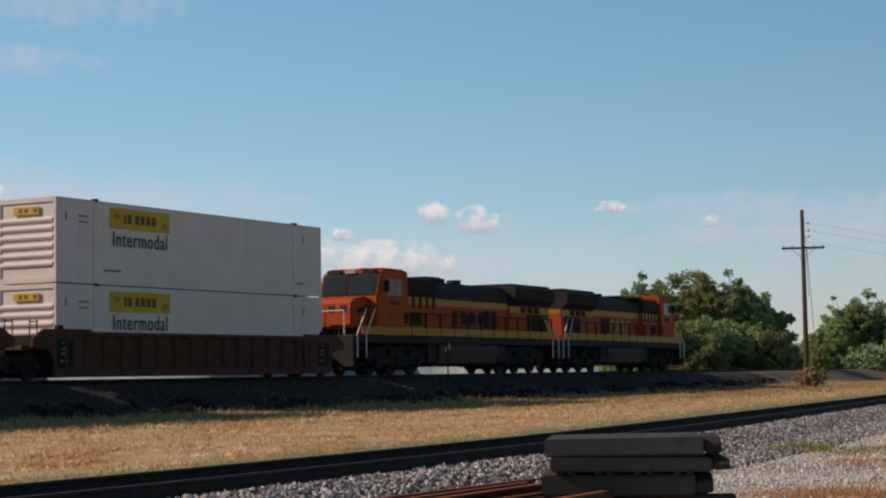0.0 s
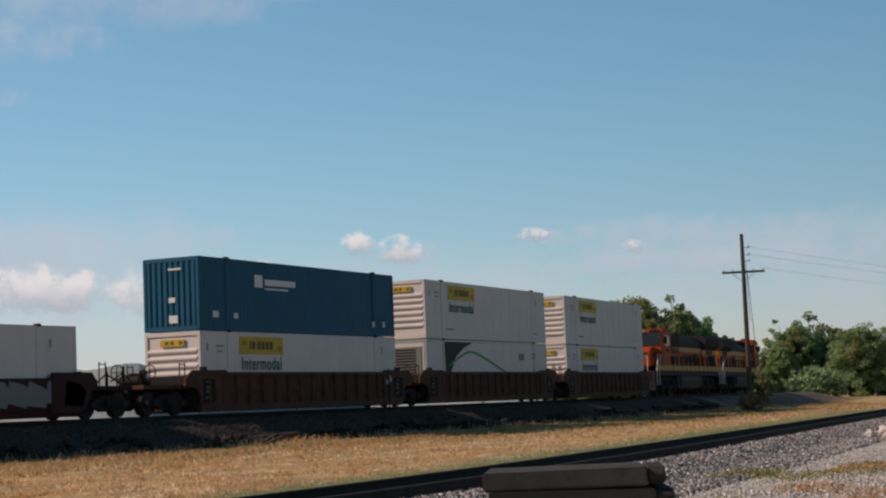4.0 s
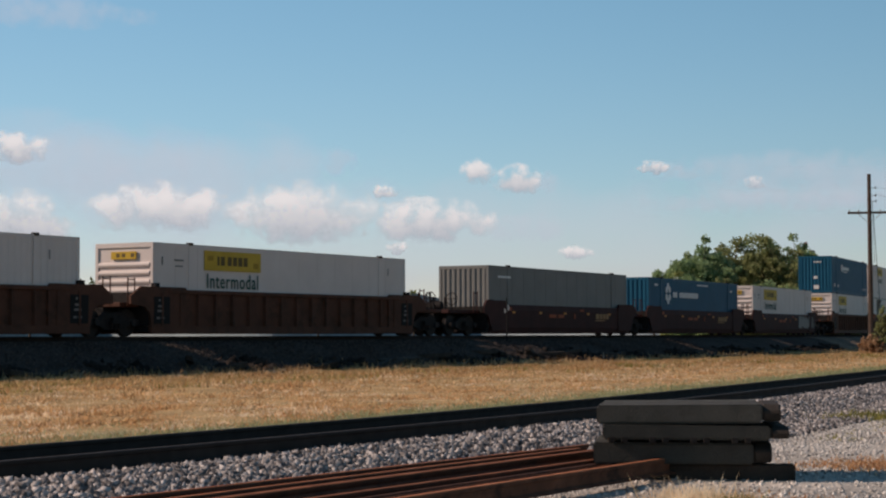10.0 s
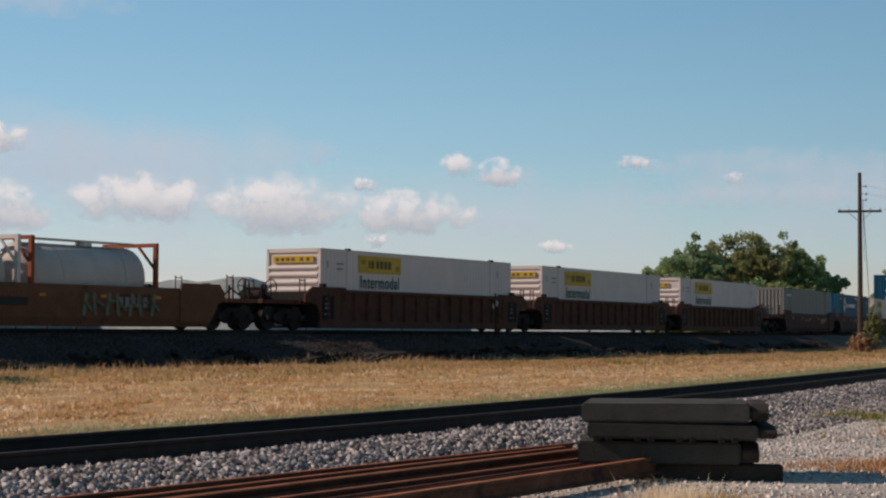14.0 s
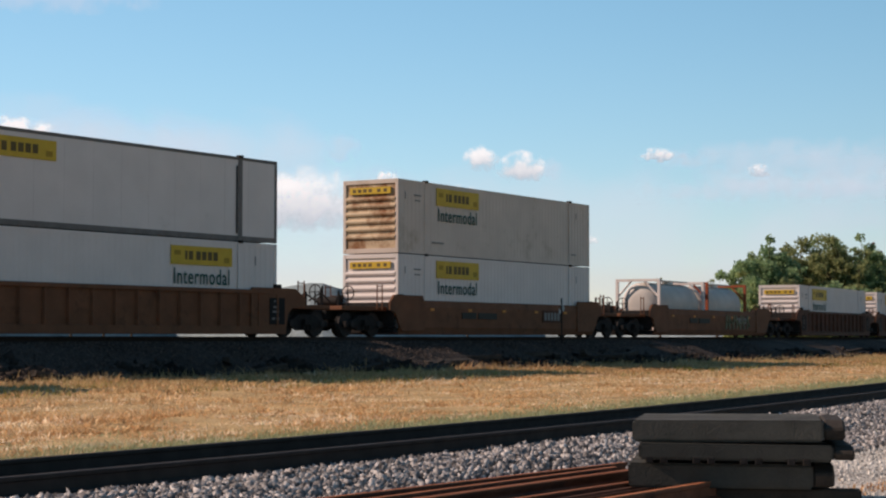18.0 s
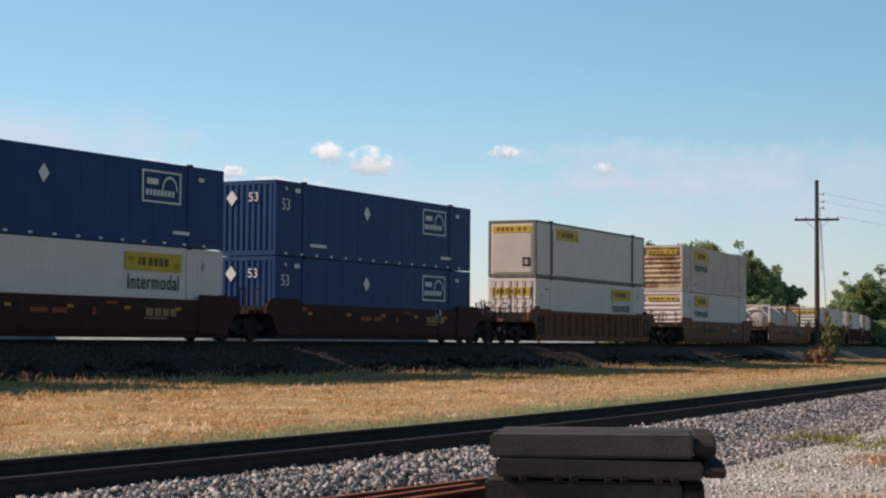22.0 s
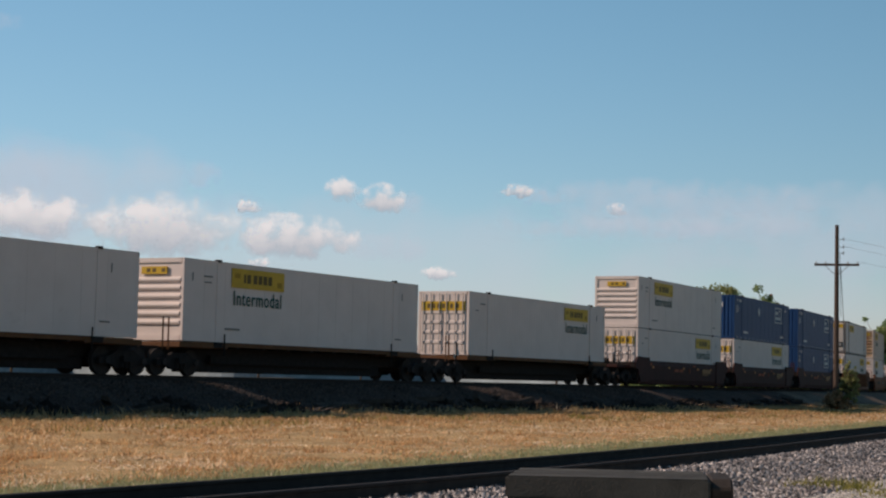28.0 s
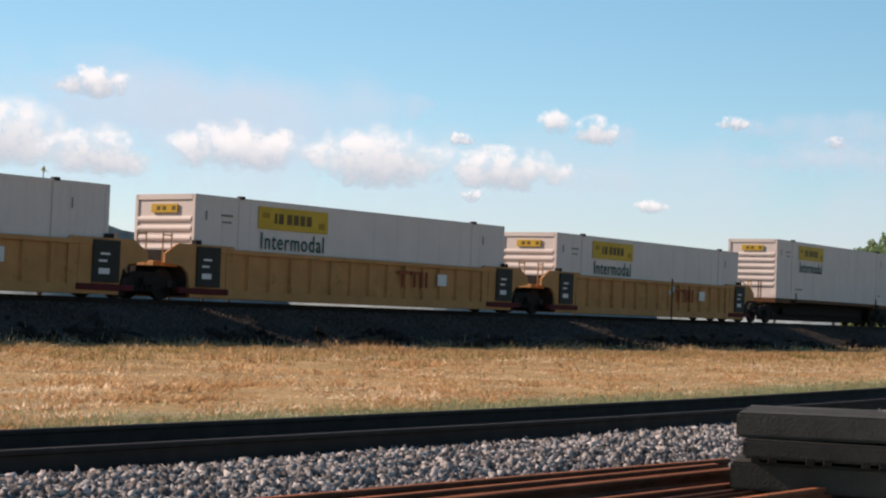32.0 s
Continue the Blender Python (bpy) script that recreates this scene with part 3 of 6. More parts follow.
def intermodal_box(kind):
    """White intermodal containers, in the variants that the train carries."""
    if kind in BUILT:
        ob = copy_thing(BUILT[kind], Matrix())
        return ob
    label = {"ribs": "white 53-foot intermodal container with ribbed end and yellow sign", "ribs_corr": "white corrugated intermodal container with ribbed end",
             "cream": "off-white dusty intermodal container with rust-stained ribbed end", "doors": "white corrugated container with barred end doors, sign at its leading end",
             "reefer": "white refrigerated container with dark frame and stained end panel", "swoosh": "white refrigerated container with black and green swoosh"}[kind]
    root = thing("container", label, "shipping container", "containers on the train")
    if kind in ("ribs", "ribs_corr", "cream"):
        paint = CREAM if kind == "cream" else WHITE
        container_frame(root, paint, kind != "ribs", "ribs", end_paint=RUSTEND if kind == "cream" else None)
        side_sign(root, -END + 2.75, 1.98, 3.3, 0.70)
        end_sign(root, 2.30, 1.9 if kind != "ribs" else 1.1, 0.26)
        small_bars(root, [(-END + 2.4, 0.45, 0.9, 0.07), (END - 1.9, 0.45, 0.5, 0.06), (-END + 1.1, 2.25, 0.5, 0.06), (-END + 1.15, 2.05, 0.4, 0.05), (-END + 0.45, 2.1, 0.04, 0.28), (END - 1.4, 2.1, 0.04, 0.3)], GREYC)
    elif kind == "doors":
        container_frame(root, WHITE, True, "doors")
        side_sign(root, END - 5.4, 2.0, 3.0, 0.62)
        end_sign(root, 1.98, 2.2, 0.42)
        small_bars(root, [(-END + 1.1, 2.3, 0.5, 0.06), (-END + 0.6, 2.0, 0.3, 0.05), (END - 1.2, 2.1, 0.04, 0.3)], GREYC)
    elif kind == "reefer":
        container_frame(root, WHITE, False, "plain", base_paint=FRAMEGREY)
        side_sign(root, -END + 2.7, 2.0, 3.0, 0.6, word=False)
        end_sign(root, 2.25, 2.1, 0.34)
        part("machine_door", boxes((-END - 0.03, -END + 0.01, -1.05, 1.05, 0.25, 2.2)), DIRTY, root, "rust-streaked white door panel")
        part("control_hatch", boxes((-END - 0.05, -END - 0.02, -1.0, -0.6, 0.55, 1.0)), BLACKST, root)
        part("hatch_screen", boxes((-END - 0.06, -END - 0.045, -0.9, -0.7, 0.65, 0.9)), GALV, root)
        small_bars(root, [(-END + 2.1, 0.25, 0.06, 2.3), (END - 2.2, 0.25, 0.06, 2.3)], BLACKST)
    elif kind == "swoosh":
        container_frame(root, WHITE, False, "plain", base_paint=GALV)
        part("machine_panel", boxes((-END - 0.03, -END + 0.01, -1.0, 1.0, 0.4, 2.5)), GREYC, root)
        each("machine_grille", [(-END - 0.05, -END - 0.028, -0.7, 0.9, 1.2 + 0.14 * i, 1.27 + 0.14 * i) for i in range(9)], LOUVRE, root)
        outline = [(-END + 2.15, 0.2), (-END + 2.15, 2.75), (-END + 5.6, 2.75), (-END + 4.5, 2.5), (-END + 3.4, 2.0), (-END + 2.7, 1.2), (-END + 2.4, 0.2)]
        bm = bmesh.new()
        prism(bm, outline, "y", -1.321, -1.300)
        part("swoosh", bm, DARKINK, root, "black swoosh")
        pts, seg = [], 18
        for i in range(seg + 1):
            u = i / seg
            pts.append((-END + 2.5 + 8.5 * u, 1.55 + 0.85 * math.sin(min(1, u * 2.2) * 1.57) - 2.2 * max(0, u - 0.3) ** 1.15))
        bm = bmesh.new()
        for (xa, za), (xb, zb) in zip(pts, pts[1:]):
            vs = [bm.verts.new(c) for c in ((xa, -1.324, za - 0.05), (xb, -1.324, zb - 0.05), (xb, -1.324, zb + 0.05), (xa, -1.324, za + 0.05))]
            bm.faces.new(vs)
        part("green_line", bm, mat("green_stripe_paint", (0.03, 0.28, 0.07), 0.5, tone=0.1, bump=0), root, "curved green stripe")
        small_bars(root, [(END - 4.2, 1.9, 0.7, 0.35), (END - 2.4, 2.2, 0.7, 0.07), (END - 2.4, 2.0, 0.6, 0.07), (END - 6.2, 0.75, 2.8, 0.35)], GREYC)
    BUILT[kind] = root
    return root


def coloured_box(kind):
    if kind in BUILT:
        return copy_thing(BUILT[kind], Matrix())
    label = {"blue": "dark blue 53-foot container with white markings and boxed emblem", "teal": "teal 53-foot container with white emblem and bars", "teal_small": "teal container with small white emblem, fluted end",
             "grey": "plain grey 53-foot container with fluted end"}[kind]
    root = thing("container", label, "shipping container", "containers on the train")
    paint = {"blue": BLUE, "teal": TEAL, "teal_small": TEAL, "grey": GREYC}[kind]
    container_frame(root, paint, kind in ("teal", "teal_small"), "flutes")
    if kind == "blue":
        for text, x, z in (("53", -END + 0.35, 1.75),):
            lettering("lettering", text, 0.62, WHITEINK, root, pose(x, -1.321, z, 90, 0, 0), "white number 53")
        lettering("lettering", "53", 0.5, WHITEINK, root, pose(-END - 0.042, -0.05, 2.05, 90, 0, -90), "white number 53")
        for x in (3.4,):
            bm = bmesh.new()
            prism(bm, [(-END + 6.5, 2.0), (-END + 6.75, 2.3), (-END + 7.0, 2.0), (-END + 6.75, 1.7)], "y", -1.325, -1.30)
            part("diamond", bm, WHITEINK, root, "white diamond mark")
        bm = bmesh.new()
        prism(bm, [(0.95, 2.2), (0.70, 2.5), (0.45, 2.2), (0.70, 1.9)], "x", -END - 0.045, -END)
        part("diamond", bm, WHITEINK, root, "white diamond mark")
        x0, x1, z0, z1, y = END - 4.6, END - 2.5, 1.45, 2.55, -1.325
        part("emblem_frame", boxes((x0, x1, y, y + 0.02, z0, z0 + 0.06), (x0, x1, y, y + 0.02, z1 - 0.06, z1), (x0, x0 + 0.07, y, y + 0.02, z0 + 0.062, z1 - 0.062), (x1 - 0.07, x1, y, y + 0.02, z0 + 0.062, z1 - 0.062)), WHITEINK, root, "white box outline")
        each("emblem_bar", [(x0 + 0.25, x0 + 0.85, y, y + 0.02, z0 + 0.62, z0 + 0.82)] + [(x0 + 0.2 + 0.2 * i, x0 + 0.33 + 0.2 * i, y, y + 0.02, z0 + 0.24, z0 + 0.44) for i in range(8)], WHITEINK, root)
        bm = bmesh.new()
        for i in range(10):
            a0, a1 = math.pi * (1 - i / 10 * 1.0), math.pi * (1 - (i + 1) / 10 * 1.0)
            c = lambda a, r: (x1 - 0.62 + r * math.cos(a) * 0.85, y, z0 + 0.45 + r * math.sin(a))
            bm.faces.new([bm.verts.new(p) for p in (c(a0, 0.42), c(a1, 0.42), c(a1, 0.5), c(a0, 0.5))])
        part("emblem_arc", bm, WHITEINK, root)
        small_bars(root, [(-END + 2.4, 0.42, 1.2, 0.12), (END - 2.9, 0.42, 0.9, 0.12), (-END + 1.3, 2.45, 0.35, 0.16), (END - 1.5, 2.35, 0.3, 0.14), (-END + 0.62, 2.5, 0.12, 0.12)], WHITEINK)
        each("reflector", [(-END + 0.6 + i * 1.1, -END + 0.78 + i * 1.1, -1.322, -1.31, 0.06, 0.13) for i in range(14)], WHITEINK, root)
    elif kind == "teal":
        for k in range(6):
            bm = bmesh.new()
            a = k * math.pi / 3
            cx, cz = -END + 3.1 + 0.3 * math.sin(a), 2.0 + 0.42 * math.cos(a)
            prism(bm, [(cx + 0.2 * math.cos(b), cz + 0.2 * math.sin(b)) for b in (0.5, 1.57, 2.64, 3.64, 4.71, 5.78)], "y", -1.325, -1.3)
            part("emblem_petal", bm, WHITEINK, root, "white emblem petal")
        each("emblem_bar", [(-END + 3.95 + 0.37 * i, -END + 4.24 + 0.37 * i, -1.325, -1.3, 1.8, 2.1) for i in range(12) if i != 2], WHITEINK, root)
        small_bars(root, [(-END + 0.9, 2.4, 0.5, 0.12), (END - 1.6, 2.3, 0.4, 0.1), (-END + 8.2, 2.55, 2.0, 0.08)], WHITEINK)
    elif kind == "teal_small":
        part("emblem", boxes((-END + 4.0, -END + 4.6, -1.325, -1.3, 1.8, 2.3), (-END + 4.8, -END + 7.2, -1.325, -1.3, 1.9, 2.15), (-END + 4.8, -END + 6.6, -1.325, -1.3, 1.72, 1.8)), WHITEINK, root)
        small_bars(root, [(-END + 0.9, 0.5, 0.4, 0.25), (-END + 2.4, 0.5, 0.3, 0.2), (END - 2.2, 0.4, 0.2, 0.25), (END - 1.2, 0.4, 0.2, 0.25)], WHITEINK)
        part("end_marks", boxes((-END - 0.02, -END + 0.0, -0.5, 0.1, 2.36, 2.44), (-END - 0.02, -END, -0.3, 0.1, 0.3, 0.6), (-END - 0.02, -END, -0.2, 0.1, 1.1, 1.3)), WHITEINK, root)
    else:
        small_bars(root, [(-END + 0.9, 2.3, 1.3, 0.1)], WHITEINK)
    BUILT[kind] = root
    return root


def tank_container(lead_paint):
    """A 20-foot tank in an open frame."""
    root = thing("tank_container", "white tank container with rust-stained shell in a steel frame", "tank container", "tank containers")
    L2, w, h = 3.03, 1.22, 2.59
    bm = bmesh.new()
    prof = [(-2.85, 0.45), (-2.75, 0.85), (-2.5, 1.08), (2.5, 1.08), (2.75, 0.85), (2.85, 0.45)]
    rings = []
    for x, r in prof:
        rings.append([bm.verts.new((x, r * math.cos(6.2832 * i / 24), 1.35 + r * math.sin(6.2832 * i / 24))) for i in range(24)])
    for a, b in zip(rings, rings[1:]):
        for i in range(24):
            bm.faces.new((a[i], a[(i + 1) % 24], b[(i + 1) % 24], b[i]))
    bm.faces.new(rings[0][::-1])
    bm.faces.new(rings[-1])
    bmesh.ops.recalc_face_normals(bm, faces=bm.faces)
    part("tank_shell", bm, DIRTY, root, "white tank shell with rust streaks", smooth=True)
    for x in (-1.4, 0.2, 1.6):
        bm = bmesh.new()
        rr = []
        for dx in (-0.05, 0.05):
            rr.append([bm.verts.new((x + dx, 1.095 * math.cos(6.2832 * i / 24), 1.35 + 1.095 * math.sin(6.2832 * i / 24))) for i in range(24)])
        for i in range(24):
            bm.faces.new((rr[0][i], rr[0][(i + 1) % 24], rr[1][(i + 1) % 24], rr[1][i]))
        part("band", bm, DIRTY, root)
    for ex in (-1, 1):
        for sy in (-1, 1):
            part("frame_post", boxes((ex * L2 - 0.07 - 0.07 * ex, ex * L2 + 0.07 - 0.07 * ex, sy * w - 0.07 - 0.07 * sy, sy * w + 0.07 - 0.07 * sy, 0, h)), lead_paint, root)
        part("frame_beam", boxes((ex * L2 - 0.06 - 0.06 * ex, ex * L2 + 0.06 - 0.06 * ex, -w + 0.145, w - 0.145, h - 0.13, h)), lead_paint, root)
        part("frame_beam", boxes((ex * L2 - 0.06 - 0.06 * ex, ex * L2 + 0.06 - 0.06 * ex, -w + 0.145, w - 0.145, 0, 0.14)), lead_paint, root)
        for sy in (-1, 1):
            bm = bmesh.new()
            tube(bm, (ex * (L2 - 0.07), sy * (w - 0.1), h - 0.9), (ex * (L2 - 0.07), sy * 0.35, h - 0.08), 0.05, 6)
            part("gusset", bm, lead_paint, root)
            bm = bmesh.new()
            tube(bm, (ex * (L2 - 0.07), sy * (w - 0.1), 0.9), (ex * (L2 - 0.07), sy * 0.35, 0.12), 0.05, 6)
            part("gusset", bm, lead_paint, root)
    for sy in (-1, 1):
        part("side_sill", boxes((-L2 + 0.15, L2 - 0.15, sy * w - 0.06 - 0.06 * sy, sy * w + 0.06 - 0.06 * sy, 0.0, 0.15)), lead_paint, root)
    part("walkway", boxes((-L2 + 0.2, L2 - 0.4, -0.45, 0.05, h - 0.06, h - 0.01)), GALV, root, "grey steel top walkway")
    bm = bmesh.new()
    tube(bm, (0.4, -0.2, 2.38), (0.4, -0.2, 2.56), 0.28, 14)
    part("manhole", bm, GALV, root)
    return root


def truck(parent, x, label=""):
    """A two-axle bogie under a car: side frames, bolster, springs, and wheelsets with flanges."""
    if "truck" not in BUILT:
        base = part("truck", boxes((-0.25, 0.25, -1.25, 1.25, 0.42, 0.62)), BLACKST, parent)
        for sy in (-1, 1):
            bm = bmesh.new()
            prism(bm, [(-1.25, 0.36), (-1.25, 0.56), (-0.75, 0.62), (-0.4, 0.80), (0.4, 0.80), (0.75, 0.62), (1.25, 0.56), (1.25, 0.36), (0.7, 0.34), (0.45, 0.22), (-0.45, 0.22), (-0.7, 0.34)], "y", sy * 1.0 - 0.07, sy * 1.0 + 0.07)
            part("side_frame", bm, BLACKST, base)
            for sx in (-0.2, 0, 0.2):
                bm = bmesh.new()
                tube(bm, (sx, sy * 1.10, 0.26), (sx, sy * 1.10, 0.52), 0.07, 8)
                part("spring", bm, BLACKST, base)
            for ax in (-0.89, 0.89):
                bm = bmesh.new()
                tube(bm, (ax, sy * 1.06, 0.46), (ax, sy * 1.14, 0.46), 0.12, 10)
                part("bearing_cap", bm, WHEELST, base)
        for ax in (-0.89, 0.89):
            for sy in (-1, 1):
                bm = bmesh.new()
                tube(bm, (ax, sy * 0.70, 0.46), (ax, sy * 0.82, 0.46), 0.457, 28)
                tube(bm, (ax, sy * 0.67, 0.46), (ax, sy * 0.70, 0.46), 0.483, 28)
                tube(bm, (ax, sy * 0.82, 0.46), (ax, sy * 0.84, 0.46), 0.2, 16)
                part("wheel", bm, WHEELST, base)
            bm = bmesh.new()
            tube(bm, (ax, -0.68, 0.46), (ax, 0.68, 0.46), 0.085, 10)
            part("axle", bm, WHEELST, base)
        base.matrix_basis = pose(x, 0, 0)
        BUILT["truck"] = base
        return base
    o = copy_thing(BUILT["truck"], pose(x, 0, 0))
    o.parent = parent
    return o


def well_car(style, front_truck, rear_truck, front_gap, rear_gap, patched=False):
    """One unit of a well car. style: brown, tan, red, yellow or plain brown smooth. Gap: from the box's end to the coupling or pivot."""
    ribbed = style in ("brown", "yellow", "tanrib")
    paint = {"brown": BROWNCAR, "tanrib": TANCAR, "tan": TANCAR, "red": REDCAR, "yellow": YELCAR}[style]
    names = {"brown": "rusty brown ribbed well car", "tanrib": "faded brown ribbed well car", "tan": "faded brown smooth-sided well car with a stencilled panel", "red": "oxide red smooth-sided well car with orange reflectors", "yellow": "yellow ribbed well car with black panels"}
    root = thing("well_car", names[style] + " carrying containers", "rail car", "cars of the train")
    top = 1.60 if ribbed else 1.42
    E = END + 0.30
    for sy in (-1, 1):
        y0, y1 = (sy * 1.36, sy * 1.42) if sy > 0 else (sy * 1.42, sy * 1.36)
        if ribbed:
            side = part("side_sheet", boxes((-E, E, y0, y1, 0.34, top - 0.1)), paint, root)
            part("top_chord", soften(boxes((-E + 0.9, E - 0.9, sy * 1.43 - 0.09, sy * 1.43 + 0.09, top - 0.14, top)), 0.015), paint, root)
            part("bottom_chord", soften(boxes((-E, E, sy * 1.41 - 0.08, sy * 1.41 + 0.08, 0.085, 0.36)), 0.015), paint, root)
            x = -E + 0.55
            k = 0
            while x < E - 0.3:
                bm = bmesh.new()
                o = 1 if sy > 0 else -1
                prism(bm, [(x - 0.07, o * 1.42), (x - 0.04, o * 1.53), (x + 0.04, o * 1.53), (x + 0.07, o * 1.42)], "z", 0.36, top - 0.14)
                part("rib", bm, paint, side)
                x += 0.98
        else:
            bm = bmesh.new()
            o = sy
            prism(bm, [(o * 1.36, 0.34), (o * 1.30, 0.11), (o * 1.36, 0.085), (o * 1.44, 0.36), (o * 1.46, 1.15), (o * 1.42, top), (o * 1.34, top)], "x", -E + 0.2, E - 0.2)
            side = part("side_sheet", bm, paint, root)
            for x in (-6.0, -3.1, -0.3, 2.5, 5.2, 7.2):
                if sy < 0:
                    part("reflector", boxes((x, x + 0.28, -1.475, -1.45, 1.02, 1.12)), ORANGEINK, side)
        for ex in (-1, 1):
            bm = bmesh.new()
            a, b = ex * (E - 1.9), ex * (E + 0.25)
            prism(bm, [(a, top - 0.06), (a + ex * 0.12, top + 0.18), (b, top + 0.18), (b + ex * 0.3, 1.28), (b + ex * 0.3, 1.02), (b - ex * 0.1, 0.9), (b - ex * 0.3, 0.55), (b - ex * 0.55, 0.22), (a, 0.24)] if not ribbed else
                  [(a, top - 0.02), (a + ex * 0.1, top + 0.08), (b + ex * 0.25, top + 0.08), (b + ex * 0.8, top - 0.25), (b + ex * 0.8, 1.08), (b + ex * 0.1, 1.0), (b - ex * 0.15, 0.8), (b - ex * 0.25, 0.4), (b - ex * 0.3, 0.2), (a, 0.2)], "y", sy * 1.45 - 0.045, sy * 1.45 + 0.045)
            part("end_gusset", bm, paint, root)
        if ribbed and sy < 0 and style != "yellow":
            each("end_panel", [(a, a + 0.82, -1.512, -1.497, 0.42, 1.34) for a in (-E + 0.12, E - 0.94)], PANELBLK, root, "black steel end panel")
        each("casting", [(a - 0.11, a + 0.11, sy * 1.36 - 0.1, sy * 1.36 + 0.1, top + 0.02, top + 0.21) for a in (-E + 0.35, E - 0.35)], BLACKST, root)
    part("well_floor", boxes((-E, E, -1.3, 1.3, 0.15, 0.32)), BLACKST, root)
    for ex, gap, has in ((-1, rear_gap, rear_truck), (1, front_gap, front_truck)):
        a, b = ex * (E + 0.1), ex * (END + gap - 0.3)
        lo, hi = min(a, b), max(a, b)
        part("bulkhead", boxes((ex * E - 0.04, ex * E + 0.04, -1.35, 1.35, 0.34, top - 0.1)), BLACKST, root)
        if hi - lo > 0.3:
            part("end_platform", soften(boxes((lo, hi, -1.05, 1.05, 0.98, 1.14)), 0.02), paint, root)
            part("centre_sill", soften(boxes((lo, hi, -0.32, 0.32, 0.64, 0.97)), 0.02), BLACKST, root)
            for sy in (-1, 1):
                bm = bmesh.new()
                xr = ex * (END + min(gap - 0.5, 1.3))
                tube(bm, (xr, sy * 1.2, 1.0), (xr, sy * 1.2, 1.98), 0.025, 6)
                tube(bm, (xr + 0.35, sy * 1.2, 1.0), (xr + 0.35, sy * 1.2, 1.98), 0.025, 6)
                tube(bm, (xr, sy * 1.2, 1.90), (xr + 0.35, sy * 1.2, 1.90), 0.02, 6)
                part("grab_rail", bm, paint, root)
            if has:
                bm = bmesh.new()
                tube(bm, (ex * (END + gap - 1.4), -0.1, 1.34), (ex * (END + gap - 1.4), 0.8, 1.34), 0.18, 12)
                part("brake_reservoir", bm, BLACKST, root)
                bm = bmesh.new()
                xw = ex * (END + gap - 0.95)
                for q in range(14):
                    a0, a1 = 6.2832 * q / 14, 6.2832 * (q + 1) / 14
                    tube(bm, (xw, -0.85 + 0.27 * math.cos(a0), 1.62 + 0.27 * math.sin(a0)), (xw, -0.85 + 0.27 * math.cos(a1), 1.62 + 0.27 * math.sin(a1)), 0.022, 5)
                for q in range(4):
                    tube(bm, (xw, -0.85, 1.62), (xw, -0.85 + 0.27 * math.cos(1.571 * q), 1.62 + 0.27 * math.sin(1.571 * q)), 0.018, 5)
                tube(bm, (xw, -0.85, 1.1), (xw, -0.85, 1.62), 0.03, 6)
                part("brake_wheel", bm, BLACKST, root)
                for q in (-0.75, 0.0, 0.75):
                    bm = bmesh.new()
                    tube(bm, (ex * (END + gap - 0.5), q, 1.14), (ex * (END + gap - 0.5), q, 1.14 + 0.55 + 0.2 * (q == 0)), 0.045, 6)
                    tube(bm, (ex * (END + gap - 0.5), q, 1.6), (ex * (END + gap - 1.0), q * 0.8, 1.3), 0.03, 6)
                    part("end_fitting", bm, BLACKST, root)
                part("coupler", soften(boxes((ex * (END + gap - 0.15) - 0.35, ex * (END + gap - 0.15) + 0.35, -0.14, 0.14, 0.72, 0.98)), 0.04), BLACKST, root)
    if front_truck:
        truck(root, END + front_gap - 1.75)
    truck(root, -(END + rear_gap) + (1.75 if rear_truck else 0.0))
    y = -1.535 if ribbed else -1.475
    if style == "yellow":
        for x in (-E + 0.32, E - 0.95):
            part("data_panel", boxes((x - 0.1, x + 0.88, y - 0.03, y + 0.03, 0.42, 1.62)), DARKINK, root, "black data panel with plain bars")
            part("data_bars", boxes((x + 0.1, x + 0.5, y - 0.036, y - 0.031, 0.66, 0.82), (x + 0.1, x + 0.4, y - 0.036, y - 0.031, 1.0, 1.06), (x + 0.15, x + 0.5, y - 0.036, y - 0.031, 1.2, 1.26)), WHITEINK, root)
        each("emblem_bar", [(1.5, 2.1, y - 0.01, y + 0.03, 1.2, 1.3), (1.75, 1.85, y - 0.01, y + 0.03, 0.75, 1.198), (2.2, 2.7, y - 0.01, y + 0.03, 1.2, 1.3), (2.4, 2.5, y - 0.01, y + 0.03, 0.75, 1.198), (2.8, 2.9, y - 0.01, y + 0.03, 0.75, 1.3), (3.05, 3.15, y - 0.01, y + 0.03, 0.75, 1.3)], REDINK, root, "faded red emblem stroke")
        part("notice", boxes((3.75, 4.25, y - 0.01, y + 0.03, 0.85, 1.25)), WHITEINK, root)
        for x in (-E - 0.5, E - 1.6):
            part("step_board", soften(boxes((x, x + 2.1, -1.56, -1.3, 0.20, 0.38)), 0.02), STEPRED, root, "dark red step board")
    elif style == "red":
        part("emblem", boxes((3.6, 3.95, y - 0.01, y + 0.03, 0.82, 1.08), (4.05, 4.4, y - 0.01, y + 0.03, 0.82, 1.08), (4.5, 4.8, y - 0.01, y + 0.03, 0.82, 1.08), (4.9, 5.2, y - 0.01, y + 0.03, 0.82, 1.08), (3.5, 4.7, y - 0.01, y + 0.03, 0.72, 0.77)), mat("faded_tan_ink", (0.36, 0.2, 0.1), 0.7, tone=0.2, bump=0) if "tanink" not in BUILT else BUILT["tanink"], root, "faded tan emblem bars")
        lettering("lettering", "53", 0.5, ORANGEINK, root, pose(-E + 0.75, y - 0.008, 0.62, 90, 0, 0), "faded number 53")
